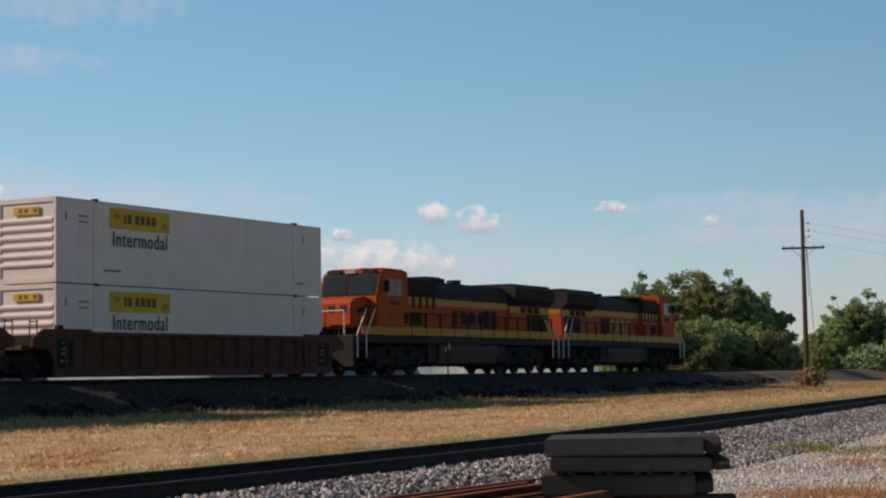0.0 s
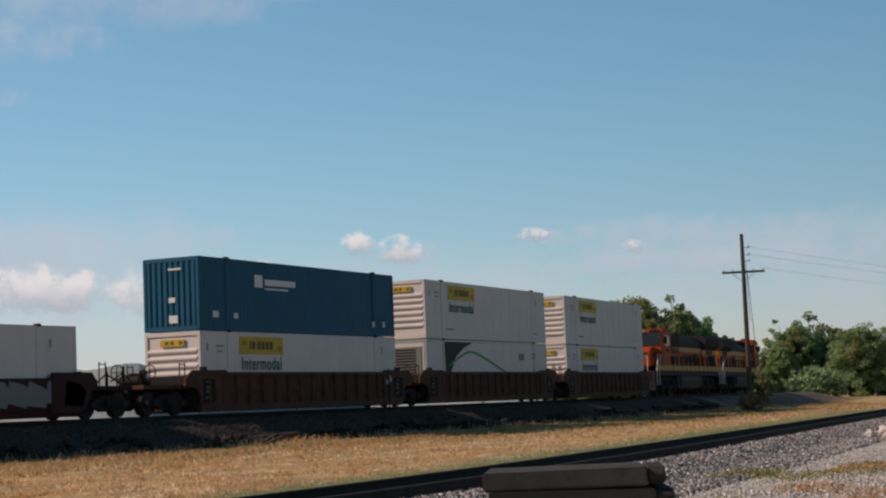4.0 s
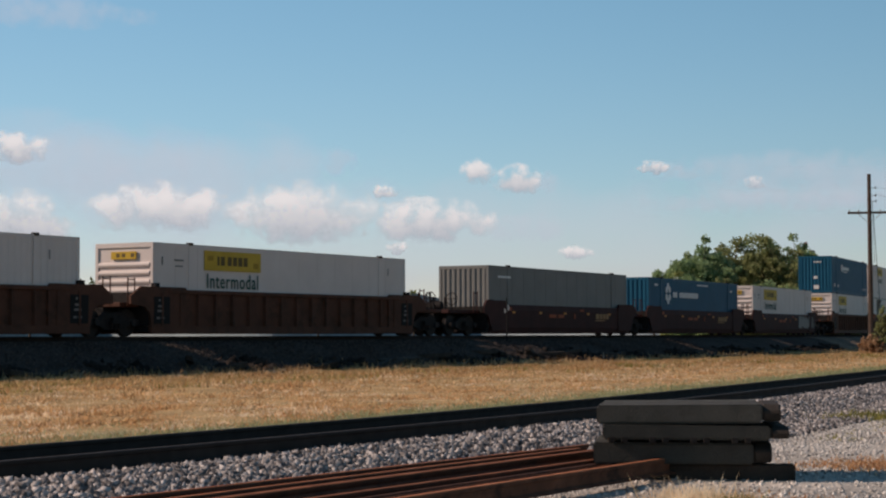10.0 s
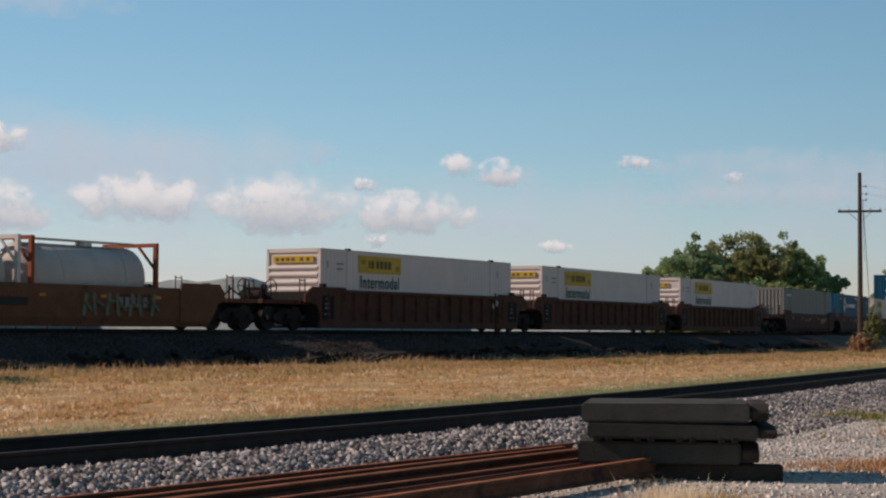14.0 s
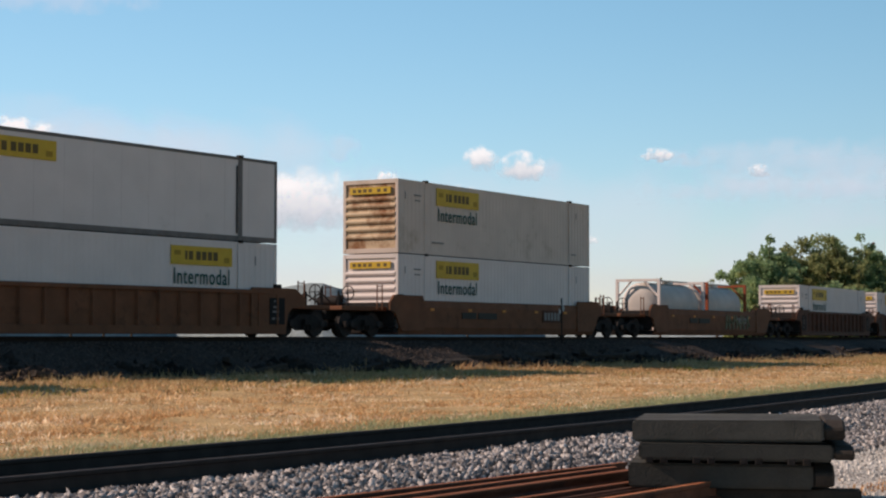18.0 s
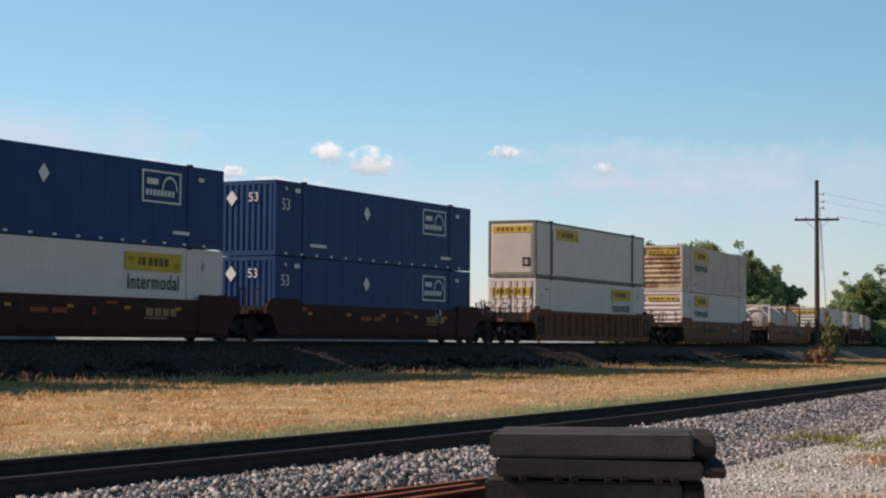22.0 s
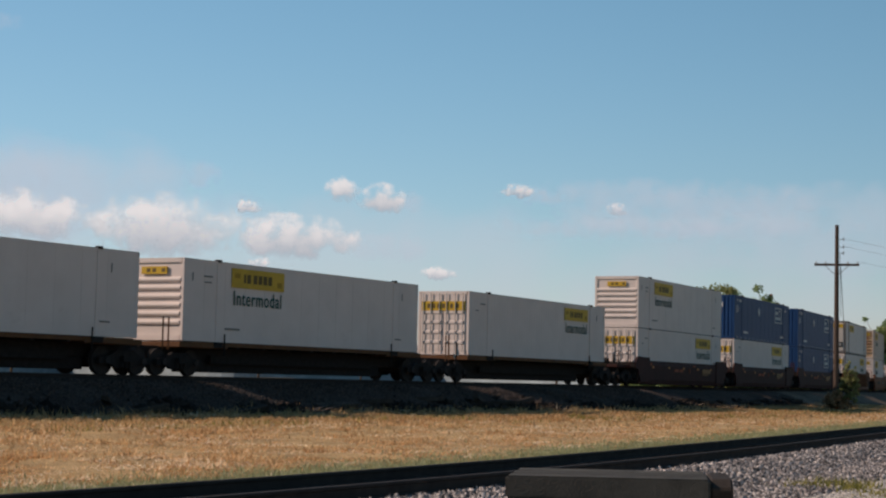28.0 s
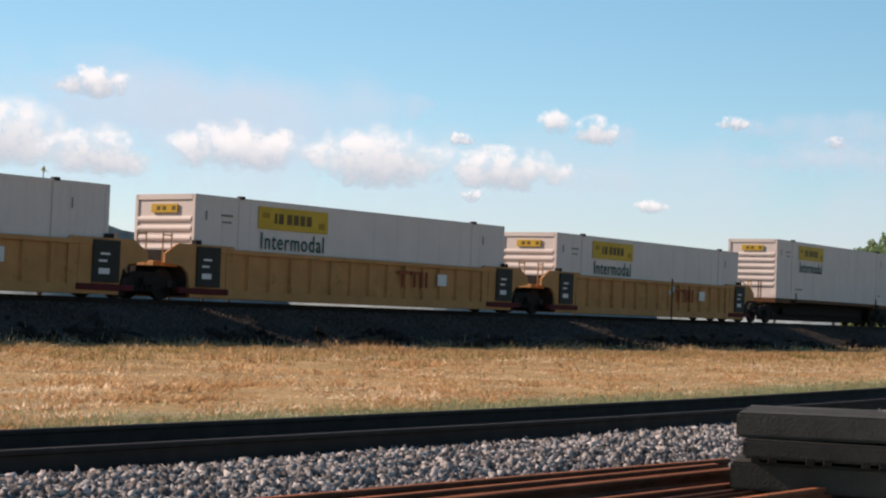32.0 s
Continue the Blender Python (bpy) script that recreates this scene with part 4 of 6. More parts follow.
        small_bars(root, [(-2.0, 0.85, 0.8, 0.16), (-1.0, 0.85, 0.7, 0.16), (0.9, 0.82, 0.16, 0.24), (1.6, 1.18, 0.5, 0.1), (-6.6, 1.15, 0.5, 0.16), (-6.9, 0.8, 0.3, 0.14)], REDINK, y)
        if patched:
            bm = bmesh.new()
            for k in range(5):
                cx_ = 3.9 + 0.95 * k
                prism(bm, [(cx_ - 0.55, 0.5 + 0.1 * (k % 2)), (cx_ + 0.4, 0.42), (cx_ + 0.6, 0.95), (cx_ + 0.3, 1.3 - 0.1 * (k % 3)), (cx_ - 0.4, 1.32)], "y", y - 0.016 - 0.001 * k, y + 0.02)
            part("primer_patch", bm, GREYC, root, "grey primer patches over the red paint")
    elif style == "tan":
        if patched:
            for k in range(7):
                cx_ = 1.6 + 0.55 * k
                bm = bmesh.new()
                prism(bm, [(cx_, 0.45), (cx_ + 0.16, 0.42), (cx_ + 0.3 - 0.2 * (k % 2), 1.15), (cx_ + 0.12 - 0.2 * (k % 2), 1.2)], "y", y - 0.02, y + 0.02)
                tube(bm, (cx_ + 0.1, y - 0.012, 0.9), (cx_ + 0.42, y - 0.012, 0.6 + 0.3 * (k % 3) / 2), 0.06, 6)
                part("graffito", bm, GRAFFITI, root, "pale green painted scrawl stroke")
        part("stencil_panel", boxes((3.2, 4.9, y - 0.012, y + 0.03, 0.62, 1.16)), BROWNCAR, root, "darker stencilled panel")
        part("stencil_bars", boxes(*[(3.35 + 0.3 * i, 3.55 + 0.3 * i, y - 0.016, y - 0.011, 0.72, 1.06) for i in range(5)]), GREYC, root)
        part("data_bars", boxes((-3.6, -2.5, y - 0.01, y + 0.03, 0.72, 0.98), (-2.3, -0.8, y - 0.01, y + 0.03, 0.72, 0.98)), DARKINK, root)
        lettering("lettering", "53", 0.5, DARKINK, root, pose(-E + 0.9, y - 0.008, 0.62, 90, 0, 0), "dark number 53")
    else:
        small_bars(root, [(a + dx, z_, w_, 0.08) for a in (-E + 0.2, E - 0.86) for dx, z_, w_ in ((0.05, 0.58, 0.16), (0.28, 0.58, 0.16), (0.08, 0.82, 0.34), (0.12, 0.98, 0.2), (0.15, 1.18, 0.1))], FRAMEGREY, -1.511)
    return root


def spine_car(front_gap, rear_gap):
    """One platform of a spine car: a central beam, outrigger arms, end decks and running gear."""
    root = thing("spine_car", "dark spine car platform with orange-brown deck edges", "rail car", "cars of the train")
    F_, R_ = END + front_gap, -END - rear_gap
    part("spine_beam", soften(boxes((R_, F_, -0.42, 0.42, 0.55, 1.02)), 0.02), BLACKST, root)
    part("belly_beam", soften(boxes((-END + 1.6, END - 1.6, -0.40, 0.40, 0.14, 0.548)), 0.03), BLACKST, root, "deep belly of the spine beam")
    part("deck_edge", boxes((-END + 0.2, END - 0.2, -1.32, -1.2, 1.06, 1.20)), DECKOR, root, "orange-brown deck edge")
    part("deck_edge", boxes((-END + 0.2, END - 0.2, 1.2, 1.32, 1.06, 1.20)), DECKOR, root)
    for ex in (-1, 1):
        x = ex * (END - 1.2)
        part("end_deck", soften(boxes((x - 1.4, x + 1.4, -1.36, 1.36, 0.98, 1.17)), 0.02), DECKOR, root)
        part("pedestal", soften(boxes((ex * (END - 1.98) - 0.25, ex * (END - 1.98) + 0.25, -1.38, 1.38, 1.0, 1.21)), 0.02), BLACKST, root)
        bm = bmesh.new()
        tube(bm, (ex * (END - 2.3), -1.4, 0.75), (ex * (END - 2.3), -1.4, 1.5), 0.03, 6)
        part("guide_post", bm, BLACKST, root)
    for i in range(7):
        x = -4.8 + 1.6 * i
        bm = bmesh.new()
        prism(bm, [(-1.3, 1.0), (1.3, 1.0), (1.3, 1.1), (0.5, 1.1), (-0.5, 1.1), (-1.3, 1.1)], "x", x - 0.08, x + 0.08)
        part("outrigger", bm, BLACKST, root)
    part("hose_run", boxes((-5.5, 5.5, -0.62, -0.5, 0.45, 0.75)), BLACKST, root)
    for x in (R_ + 0.25, R_ + 0.55):
        bm = bmesh.new()
        tube(bm, (x, -1.2, 0.9), (x, -1.2, 2.0), 0.03, 6)
        tube(bm, (x, 1.2, 0.9), (x, 1.2, 2.0), 0.03, 6)
        part("grab_rail", bm, DECKOR, root)
    truck(root, R_ + 1.4)
    truck(root, F_ - 1.4)
    return root


def engine(front_number=True):
    """A six-axle diesel locomotive: cab and low nose at +x, long hood behind, radiator wings at -x."""
    root = thing("locomotive", "orange diesel locomotive with yellow stripe and black roof", "locomotive", "engines of the train")
    H2 = 10.9
    part("frame", soften(boxes((-H2, H2, -1.45, 1.45, 1.38, 1.72)), 0.03), ENGBLK, root)
    part("sill_stripe", boxes((-H2 + 0.6, H2 - 0.6, -1.50, -1.455, 1.74, 2.1), (-H2 + 0.6, H2 - 0.6, 1.455, 1.50, 1.74, 2.1)), ENGYEL, root, "yellow sill stripe")
    bm = bmesh.new()
    prism(bm, [(-1.35, 1.36), (-1.45, 1.1), (-1.3, 0.5), (-0.8, 0.35), (0.8, 0.35), (1.3, 0.5), (1.45, 1.1), (1.35, 1.36)], "x", -3.4, 2.9)
    part("fuel_tank", bm, TANKGREY, root, "grey fuel tank")
    each("equipment_box", [(-4.4, -3.6, -1.3, 1.3, 0.55, 1.36), (3.1, 3.9, -1.3, 1.3, 0.55, 1.36)], ENGBLK, root)
    for cx in (-6.6, 6.6):
        part("motor_casing", soften(boxes((cx - 3.0, cx + 3.0, -0.62, 0.62, 0.2, 1.36)), 0.05), BLACKST, root)
    each("tank_end", [(-3.55, -3.42, -1.2, 1.2, 0.45, 1.3), (2.92, 3.05, -1.2, 1.2, 0.45, 1.3)], ENGBLK, root)
    # long hood in stretches of different width
    hood = part("engine_hood", soften(boxes((-5.2, 3.0, -1.12, 1.12, 1.74, 3.5)), 0.04), ORANGE, root)
    for y0, y1 in ((-1.135, -1.121), (1.121, 1.135)):
        part("hood_stripe", boxes((-5.19, 2.99, y0, y1, 3.16, 3.47)), ENGYEL, hood, "yellow hood stripe")
    bm = bmesh.new()
    prism(bm, [(-1.14, 3.502), (-1.14, 3.95), (-0.75, 4.30), (0.75, 4.30), (1.14, 3.95), (1.14, 3.502)], "x", -5.2, 3.0)
    part("hood_roof", bm, ENGBLK, root, "black hood roof")
    for i in range(9):
        x = -4.7 + i * 0.84
        for sy in (-1, 1):
            part("hood_door", soften(boxes((x, x + 0.74, sy * 1.13 - 0.012, sy * 1.13 + 0.012, 2.14, 3.1)), 0.008), ORANGE, hood)
            bm = bmesh.new()
            tube(bm, (x + 0.66, sy * 1.15, 2.5), (x + 0.66, sy * 1.15, 2.72), 0.018, 6)
            part("door_handle", bm, ENGBLK, hood)
            if i in (1, 2):
                part("hood_grille", boxes((x + 0.06, x + 0.68, sy * 1.148 - 0.005, sy * 1.148 + 0.005, 2.2, 3.05)), LOUVRE, hood, "dark hood grille")
    # auxiliary cabinet behind the cab
    aux = part("cabinet", soften(boxes((3.02, 6.1, -1.35, 1.35, 2.02, 3.5)), 0.05), ORANGE, root)
    for sy in (-1, 1):
        each("cabinet_grille", [(3.3 + 0.66 * i, 3.52 + 0.66 * i, sy * 1.372 - 0.015, sy * 1.372 + 0.015, 2.98, 3.52) for i in range(5)], LOUVRE, aux)
        part("cabinet_stripe", boxes((3.05, 6.05, sy * 1.356 - 0.005, sy * 1.356 + 0.005, 3.14, 3.46)), ENGYEL, aux)
        part("blower_hatch", soften(boxes((4.6, 5.5, sy * 1.36 - 0.012, sy * 1.36 + 0.012, 2.2, 2.75)), 0.008), LOUVRE, aux, "dark blower hatch")
        part("intake_screen", boxes((3.1, 6.0, sy * 1.362 - 0.008, sy * 1.362 + 0.008, 3.62, 4.2)), LOUVRE, aux, "dark intake screen")
    part("cabinet_roof", soften(boxes((3.02, 6.1, -1.36, 1.36, 3.502, 4.36)), 0.12, 2), ENGBLK, root)
    bm = bmesh.new()
    prism(bm, [(-1.25, 4.38), (-1.1, 4.5), (1.1, 4.5), (1.25, 4.38)], "x", 2.2, 3.6)
    part("brake_grid_box", bm, ENGBLK, root)
    bm = bmesh.new()
    tube(bm, (1.2, 0, 4.27), (1.2, 0, 4.5), 0.75, 18)
    part("roof_fan", bm, ENGBLK, root)
    bm = bmesh.new()
    tube(bm, (-1.4, 0, 4.27), (-1.4, 0, 4.55), 0.35, 14)
    part("exhaust_stack", bm, ENGBLK, root)
    # radiator section with overhanging wings
    bm = bmesh.new()
    prism(bm, [(-1.2, 1.74), (1.2, 1.74), (1.2, 3.4), (-1.2, 3.4)], "x", -10.2, -5.22)
    rad = part("radiator_body", bm, ORANGE, root)
    bm = bmesh.new()
    prism(bm, [(-1.2, 3.402), (1.2, 3.402), (1.56, 3.72), (1.56, 4.3), (1.3, 4.42), (-1.3, 4.42), (-1.56, 4.3), (-1.56, 3.72)], "x", -10.2, -5.22)
    part("radiator_hood", bm, ENGBLK, rad, "black overhanging radiator hood")
    for sy in (-1, 1):
        part("radiator_screen", boxes((-10.1, -5.3, sy * 1.571 - 0.009, sy * 1.571 + 0.009, 3.78, 4.28)), LOUVRE, rad, "dark radiator screen")
        each("grille", [(-9.7 + 0.62 * i, -9.2 + 0.62 * i, sy * 1.21 - 0.012, sy * 1.21 + 0.012, 2.1, 2.98) for i in range(4)], LOUVRE, rad, "dark side grille")
        each("grille", [(-8.9 + 0.85 * i, -8.25 + 0.85 * i, sy * 1.216 - 0.012, sy * 1.216 + 0.012, 3.05, 3.36) for i in range(3)], LOUVRE, rad)
        part("rear_stripe", boxes((-10.18, -5.25, sy * 1.207 - 0.005, sy * 1.207 + 0.005, 3.04, 3.34)), ENGYEL, rad)
    part("radiator_roof", soften(boxes((-10.15, -5.25, -1.28, 1.28, 4.422, 4.5)), 0.02), ENGBLK, rad)
    part("rear_stripe", boxes((-10.23, -10.205, -1.15, 1.15, 3.1, 3.38)), ENGYEL, rad, "yellow end stripe")
    # emblem and number shown as plain bars
    bars = []
    for i, w_ in enumerate((0.62, 0.66, 0.58, 0.5)):
        for sy in (-1, 1):
            bars.append((-2.3 + 0.95 * i, -2.3 + 0.95 * i + w_, sy * 1.152 - 0.004, sy * 1.152 + 0.004, 2.3, 2.98))
    each("emblem_bar", bars, ENGBLK if front_number else ENGYEL, hood, "plain emblem bar")
    for sy in (-1, 1):
        part("emblem_line", boxes((-2.5, 1.4, sy * 1.15 - 0.004, sy * 1.15 + 0.004, 2.14, 2.2)), ENGBLK if front_number else ENGYEL, hood)
    # cab
    bm = bmesh.new()
    prism(bm, [(6.12, 2.02), (8.95, 2.02), (8.95, 3.45), (8.55, 4.42), (8.2, 4.6), (6.12, 4.6)], "y", -1.5, 1.5)
    soften(bm, 0.06, 2)
    cab = part("cab", bm, ORANGE, root, "orange cab")
    part("cab_roof", soften(boxes((6.2, 8.2, -1.3, 1.3, 4.58, 4.68)), 0.03), ORANGE, cab)
    for sy in (-1, 1):
        part("side_window", soften(boxes((6.75, 7.35, sy * 1.505 - 0.012, sy * 1.505 + 0.012, 3.45, 4.2)), 0.01), GLASSD, cab, "dark side window")
        part("side_window", soften(boxes((7.42, 8.1, sy * 1.505 - 0.012, sy * 1.505 + 0.012, 3.45, 4.2)), 0.01), GLASSD, cab)
        part("mirror", boxes((8.25, 8.32, sy * 1.62 - 0.1, sy * 1.62 + 0.1, 3.6, 4.1)), ENGBLK, cab)
        bm = bmesh.new()
        y0, y1 = (0.1 * sy, 1.28 * sy)
        v = [bm.verts.new(p) for p in ((9.0 - 0.02, y0, 3.52), (9.0 - 0.02, y1, 3.52), (8.63, y1, 4.34), (8.63, y0, 4.34))]
        bm.faces.new(v)
        bmesh.ops.solidify(bm, geom=list(bm.faces), thickness=0.03)
        part("windscreen", bm, GLASSD, cab, "dark windscreen pane")
        bm = bmesh.new()
        prism(bm, [(8.945, 3.47), (8.972, 3.47), (8.60, 4.40), (8.575, 4.40)], "y", min(0.03 * sy, 1.36 * sy), max(0.03 * sy, 1.36 * sy))
        part("window_mask", bm, ENGBLK, cab, "black windscreen surround")
        each("number_bar", [(7.0 + 0.2 * i, 7.13 + 0.2 * i, min(sy * 1.5, sy * 1.512), max(sy * 1.5, sy * 1.512), 3.05, 3.25) for i in range(4)], ENGBLK, cab, "plain number bar")
        each("cab_grille", [(6.2, 6.55, min(sy * 1.5, sy * 1.515), max(sy * 1.5, sy * 1.515), 2.25, 2.75)], LOUVRE, cab)
    each("number_board", [(8.38, 8.62, -1.2, -0.55, 4.42, 4.62), (8.38, 8.62, 0.55, 1.2, 4.42, 4.62)], ENGBLK, cab, "black number board")
    part("headlight", soften(boxes((8.5, 8.68, -0.28, 0.28, 4.42, 4.6)), 0.03), GALV, cab)
    bm = bmesh.new()
    tube(bm, (6.6, -0.5, 4.66), (6.6, -0.5, 4.8), 0.2, 12)
    part("roof_dome", bm, ENGBLK, cab)
    bm = bmesh.new()
    prism(bm, [(8.96, 2.02), (10.35, 2.02), (10.35, 3.0), (10.2, 3.25), (8.96, 3.45)], "y", -1.02, 1.02)
    soften(bm, 0.08, 2)
    nose = part("nose", bm, ORANGE, root, "orange low nose")
    bm = bmesh.new()
    prism(bm, [(8.96, 2.75), (8.96, 3.0), (9.9, 2.9), (9.9, 2.65)], "y", -1.045, -1.025)
    part("nose_marks", bm, ENGBLK, nose)
    bm = bmesh.new()
    prism(bm, [(8.96, 2.75), (8.96, 3.0), (9.9, 2.9), (9.9, 2.65)], "y", 1.025, 1.045)
    part("nose_marks", bm, ENGBLK, nose)
    part("nose_door", soften(boxes((10.34, 10.37, -0.95, -0.3, 2.1, 3.0)), 0.008), ORANGE, nose)
    each("nose_light", [(10.33, 10.37, 0.45, 0.75, 2.7, 3.0), (10.33, 10.372, -0.15, 0.15, 2.7, 3.0)], DARKINK, nose)
    # pilots, steps, handrails
    for ex in (-1, 1):
        part("pilot", soften(boxes((ex * H2 - 0.1, ex * H2 + 0.1, -1.45, 1.45, 0.35, 1.7)), 0.03), ENGBLK, root)
        part("coupler", soften(boxes((ex * (H2 + 0.4) - 0.4, ex * (H2 + 0.4) + 0.3, -0.15, 0.15, 0.72, 1.0)), 0.04), BLACKST, root)
        for sy in (-1, 1):
            st = part("steps", boxes(*[(ex * (H2 - 0.55) - 0.3, ex * (H2 - 0.55) + 0.3, sy * 1.4 - 0.12, sy * 1.4 + 0.12, 0.45 + 0.32 * i, 0.50 + 0.32 * i) for i in range(4)]), ENGBLK, root)
            bm = bmesh.new()
            for dx in (-0.38, 0.38):
                xx = ex * (H2 - 0.55) + dx
                tube(bm, (xx, sy * 1.5, 0.75), (xx, sy * 1.5, 1.75), 0.032, 8)
                tube(bm, (xx, sy * 1.5, 1.75), (xx - ex * 0.95, sy * 1.42, 2.85), 0.03, 8)
            part("step_rail", bm, WHITEINK, root, "white step handrail")
        bm = bmesh.new()
        for y in (-0.9, 0.9):
            tube(bm, (ex * (H2 - 0.1), y, 1.7), (ex * (H2 - 0.1), y, 2.75), 0.025, 6)
        tube(bm, (ex * (H2 - 0.1), -0.9, 2.75), (ex * (H2 - 0.1), 0.9, 2.75), 0.025, 6)
        part("end_rail", bm, WHITEINK, root)
    for sy in (-1, 1):
        bm = bmesh.new()
        tube(bm, (-9.9, sy * 1.47, 2.75), (5.9, sy * 1.47, 2.75), 0.03, 6)
        part("handrail", bm, ENGBLK, root)
        for i in range(12):
            x = -9.9 + i * 1.43
            bm = bmesh.new()
            tube(bm, (x, sy * 1.47, 1.72), (x, sy * 1.47, 2.76), 0.05, 6)
            part("stanchion", bm, ENGBLK, root)
    for cx in (-6.6, 6.6):
        tr = part("engine_truck", boxes((cx - 2.4, cx + 2.4, -1.22, -1.08, 0.45, 0.85), (cx - 2.4, cx + 2.4, 1.08, 1.22, 0.45, 0.85), (cx - 0.4, cx + 0.4, -1.07, 1.07, 0.6, 1.2)), BLACKST, root)
        for sy in (-1, 1):
            bm = bmesh.new()
            prism(bm, [(cx - 2.75, 0.62), (cx - 2.75, 1.1), (cx - 1.2, 1.3), (cx + 1.2, 1.3), (cx + 2.75, 1.1), (cx + 2.75, 0.62), (cx + 2.3, 0.36), (cx + 1.45, 0.36), (cx + 1.2, 0.5), (cx + 0.7, 0.36), (cx - 0.7, 0.36), (cx - 1.2, 0.5), (cx - 1.45, 0.36), (cx - 2.3, 0.36)], "y", sy * 1.13 - 0.04, sy * 1.13 + 0.04)
            part("side_frame", bm, BLACKST, tr)
            each("brake_cylinder", [(cx + q - 0.14, cx + q + 0.14, sy * 1.3 - 0.1, sy * 1.3 + 0.1, 0.78, 1.1) for q in (-0.95, 0.95)], BLACKST, tr)
        for ax in (-1.9, 0, 1.9):
            for sy in (-1, 1):
                bm = bmesh.new()
                tube(bm, (cx + ax, sy * 0.70, 0.533), (cx + ax, sy * 0.84, 0.533), 0.533, 28)
                tube(bm, (cx + ax, sy * 0.67, 0.533), (cx + ax, sy * 0.70, 0.533), 0.56, 28)
                part("wheel", bm, WHEELST, tr)
                part("axle_box", soften(boxes((cx + ax - 0.28, cx + ax + 0.28, sy * 1.28 - 0.05, sy * 1.28 + 0.05, 0.32, 0.78)), 0.03), BLACKST, tr)
            for dx in (-0.55, 0.55):
                bm = bmesh.new()
                tube(bm, (cx + ax + dx, -1.25, 0.8), (cx + ax + dx, -1.25, 1.25), 0.09, 8)
                part("spring", bm, BLACKST, tr)
    return root


def build_train():
    a = engine(False)
    b = engine(True)
    TRAIN.append((a, 90.75, 0.0, 0))
    TRAIN.append((b, 68.65, 0.0, 180))
    # middle of each car along the line, its style, and what it carries from the bottom up
    mid, far, end = 1.675, 3.675, 3.55
    cars = [
        (39.40, "brown", 1, 0, 1.6, mid, ["ribs", "ribs"]), (19.85, "brown", 0, 0, mid, mid, ["swoosh", "ribs"]), (0.35, "brown", 0, 1, mid, far, ["ribs", "teal_small"]),
        (-23.14, "red", 1, 0, far, mid, ["ribs"]), (-42.73, "red", 0, 0, mid, mid, ["teal"]), (-62.13, "red", 0, 1, mid, far, ["grey"]),
        (-85.60, "brown", 1, 0, far, mid, ["ribs"]), (-105.21, "brown", 0, 0, mid, mid, ["ribs_corr"]), (-124.75, "brown", 0, 1, mid, far, ["ribs_corr"]),
        (-148.0, "tan", 1, 1, far, far, ["tanks"]), (-171.28, "tan", 1, 1, far, far, ["ribs_corr", "cream"]), (-194.87, "tanrib", 1, 1, far, far, ["doors", "reefer"]),
        (-218.37, "red", 1, 0, far, mid, ["blue", "blue"]), (-237.82, "red", 0, 0, mid, mid, ["doors", "blue"]), (-257.14, "red", 0, 1, mid, 2.9, ["doors", "ribs"]),
        (-278.39, "spine", 1, 1, 2.2, 2.3, ["doors"]), (-299.23, "spine", 1, 1, 2.3, 1.2, ["ribs"]), (-317.71, "spine", 1, 1, 1.1, 2.2, ["ribs"]),
        (-338.24, "yellow", 1, 0, 2.2, mid, ["ribs"]), (-358.01, "yellow", 0, 0, mid, mid, ["ribs"]), (-377.45, "yellow", 0, 1, mid, far, ["ribs_corr"]),
    ]
    for s0, style, ft, rt, fg, rg, load in cars:
        car = spine_car(fg, rg) if style == "spine" else well_car(style, ft, rt, fg, rg, patched=s0 in (-23.14, -148.0))
        s = s0 + END
        TRAIN.append((car, s, 0.0, 0))
        z = 1.215 if style == "spine" else 0.345
        for kind in load:
            if kind == "tanks":
                for dx, paint in ((-3.9, WHITE), (2.6, REDINK)):
                    TRAIN.append((tank_container(paint), s + dx, z, 0))
                continue
            box_ = coloured_box(kind) if kind in ("blue", "teal", "teal_small", "grey") else intermodal_box(kind)
            TRAIN.append((box_, s, z, 0))
            z += 2.896


build_train()


# ---- things beside the tracks ----
def fast_mesh(name, verts, tris, material):
    me = bpy.data.meshes.new(name)
    me.vertices.add(len(verts))
    me.vertices.foreach_set("co", np.asarray(verts, dtype=np.float32).ravel())
    me.loops.add(len(tris) * 3)
    me.loops.foreach_set("vertex_index", np.asarray(tris, dtype=np.int32).ravel())
    me.polygons.add(len(tris))
    me.polygons.foreach_set("loop_start", np.arange(0, len(tris) * 3, 3, dtype=np.int32))
    me.update(calc_edges=True)
    me.materials.append(material)
    return new(name, me)


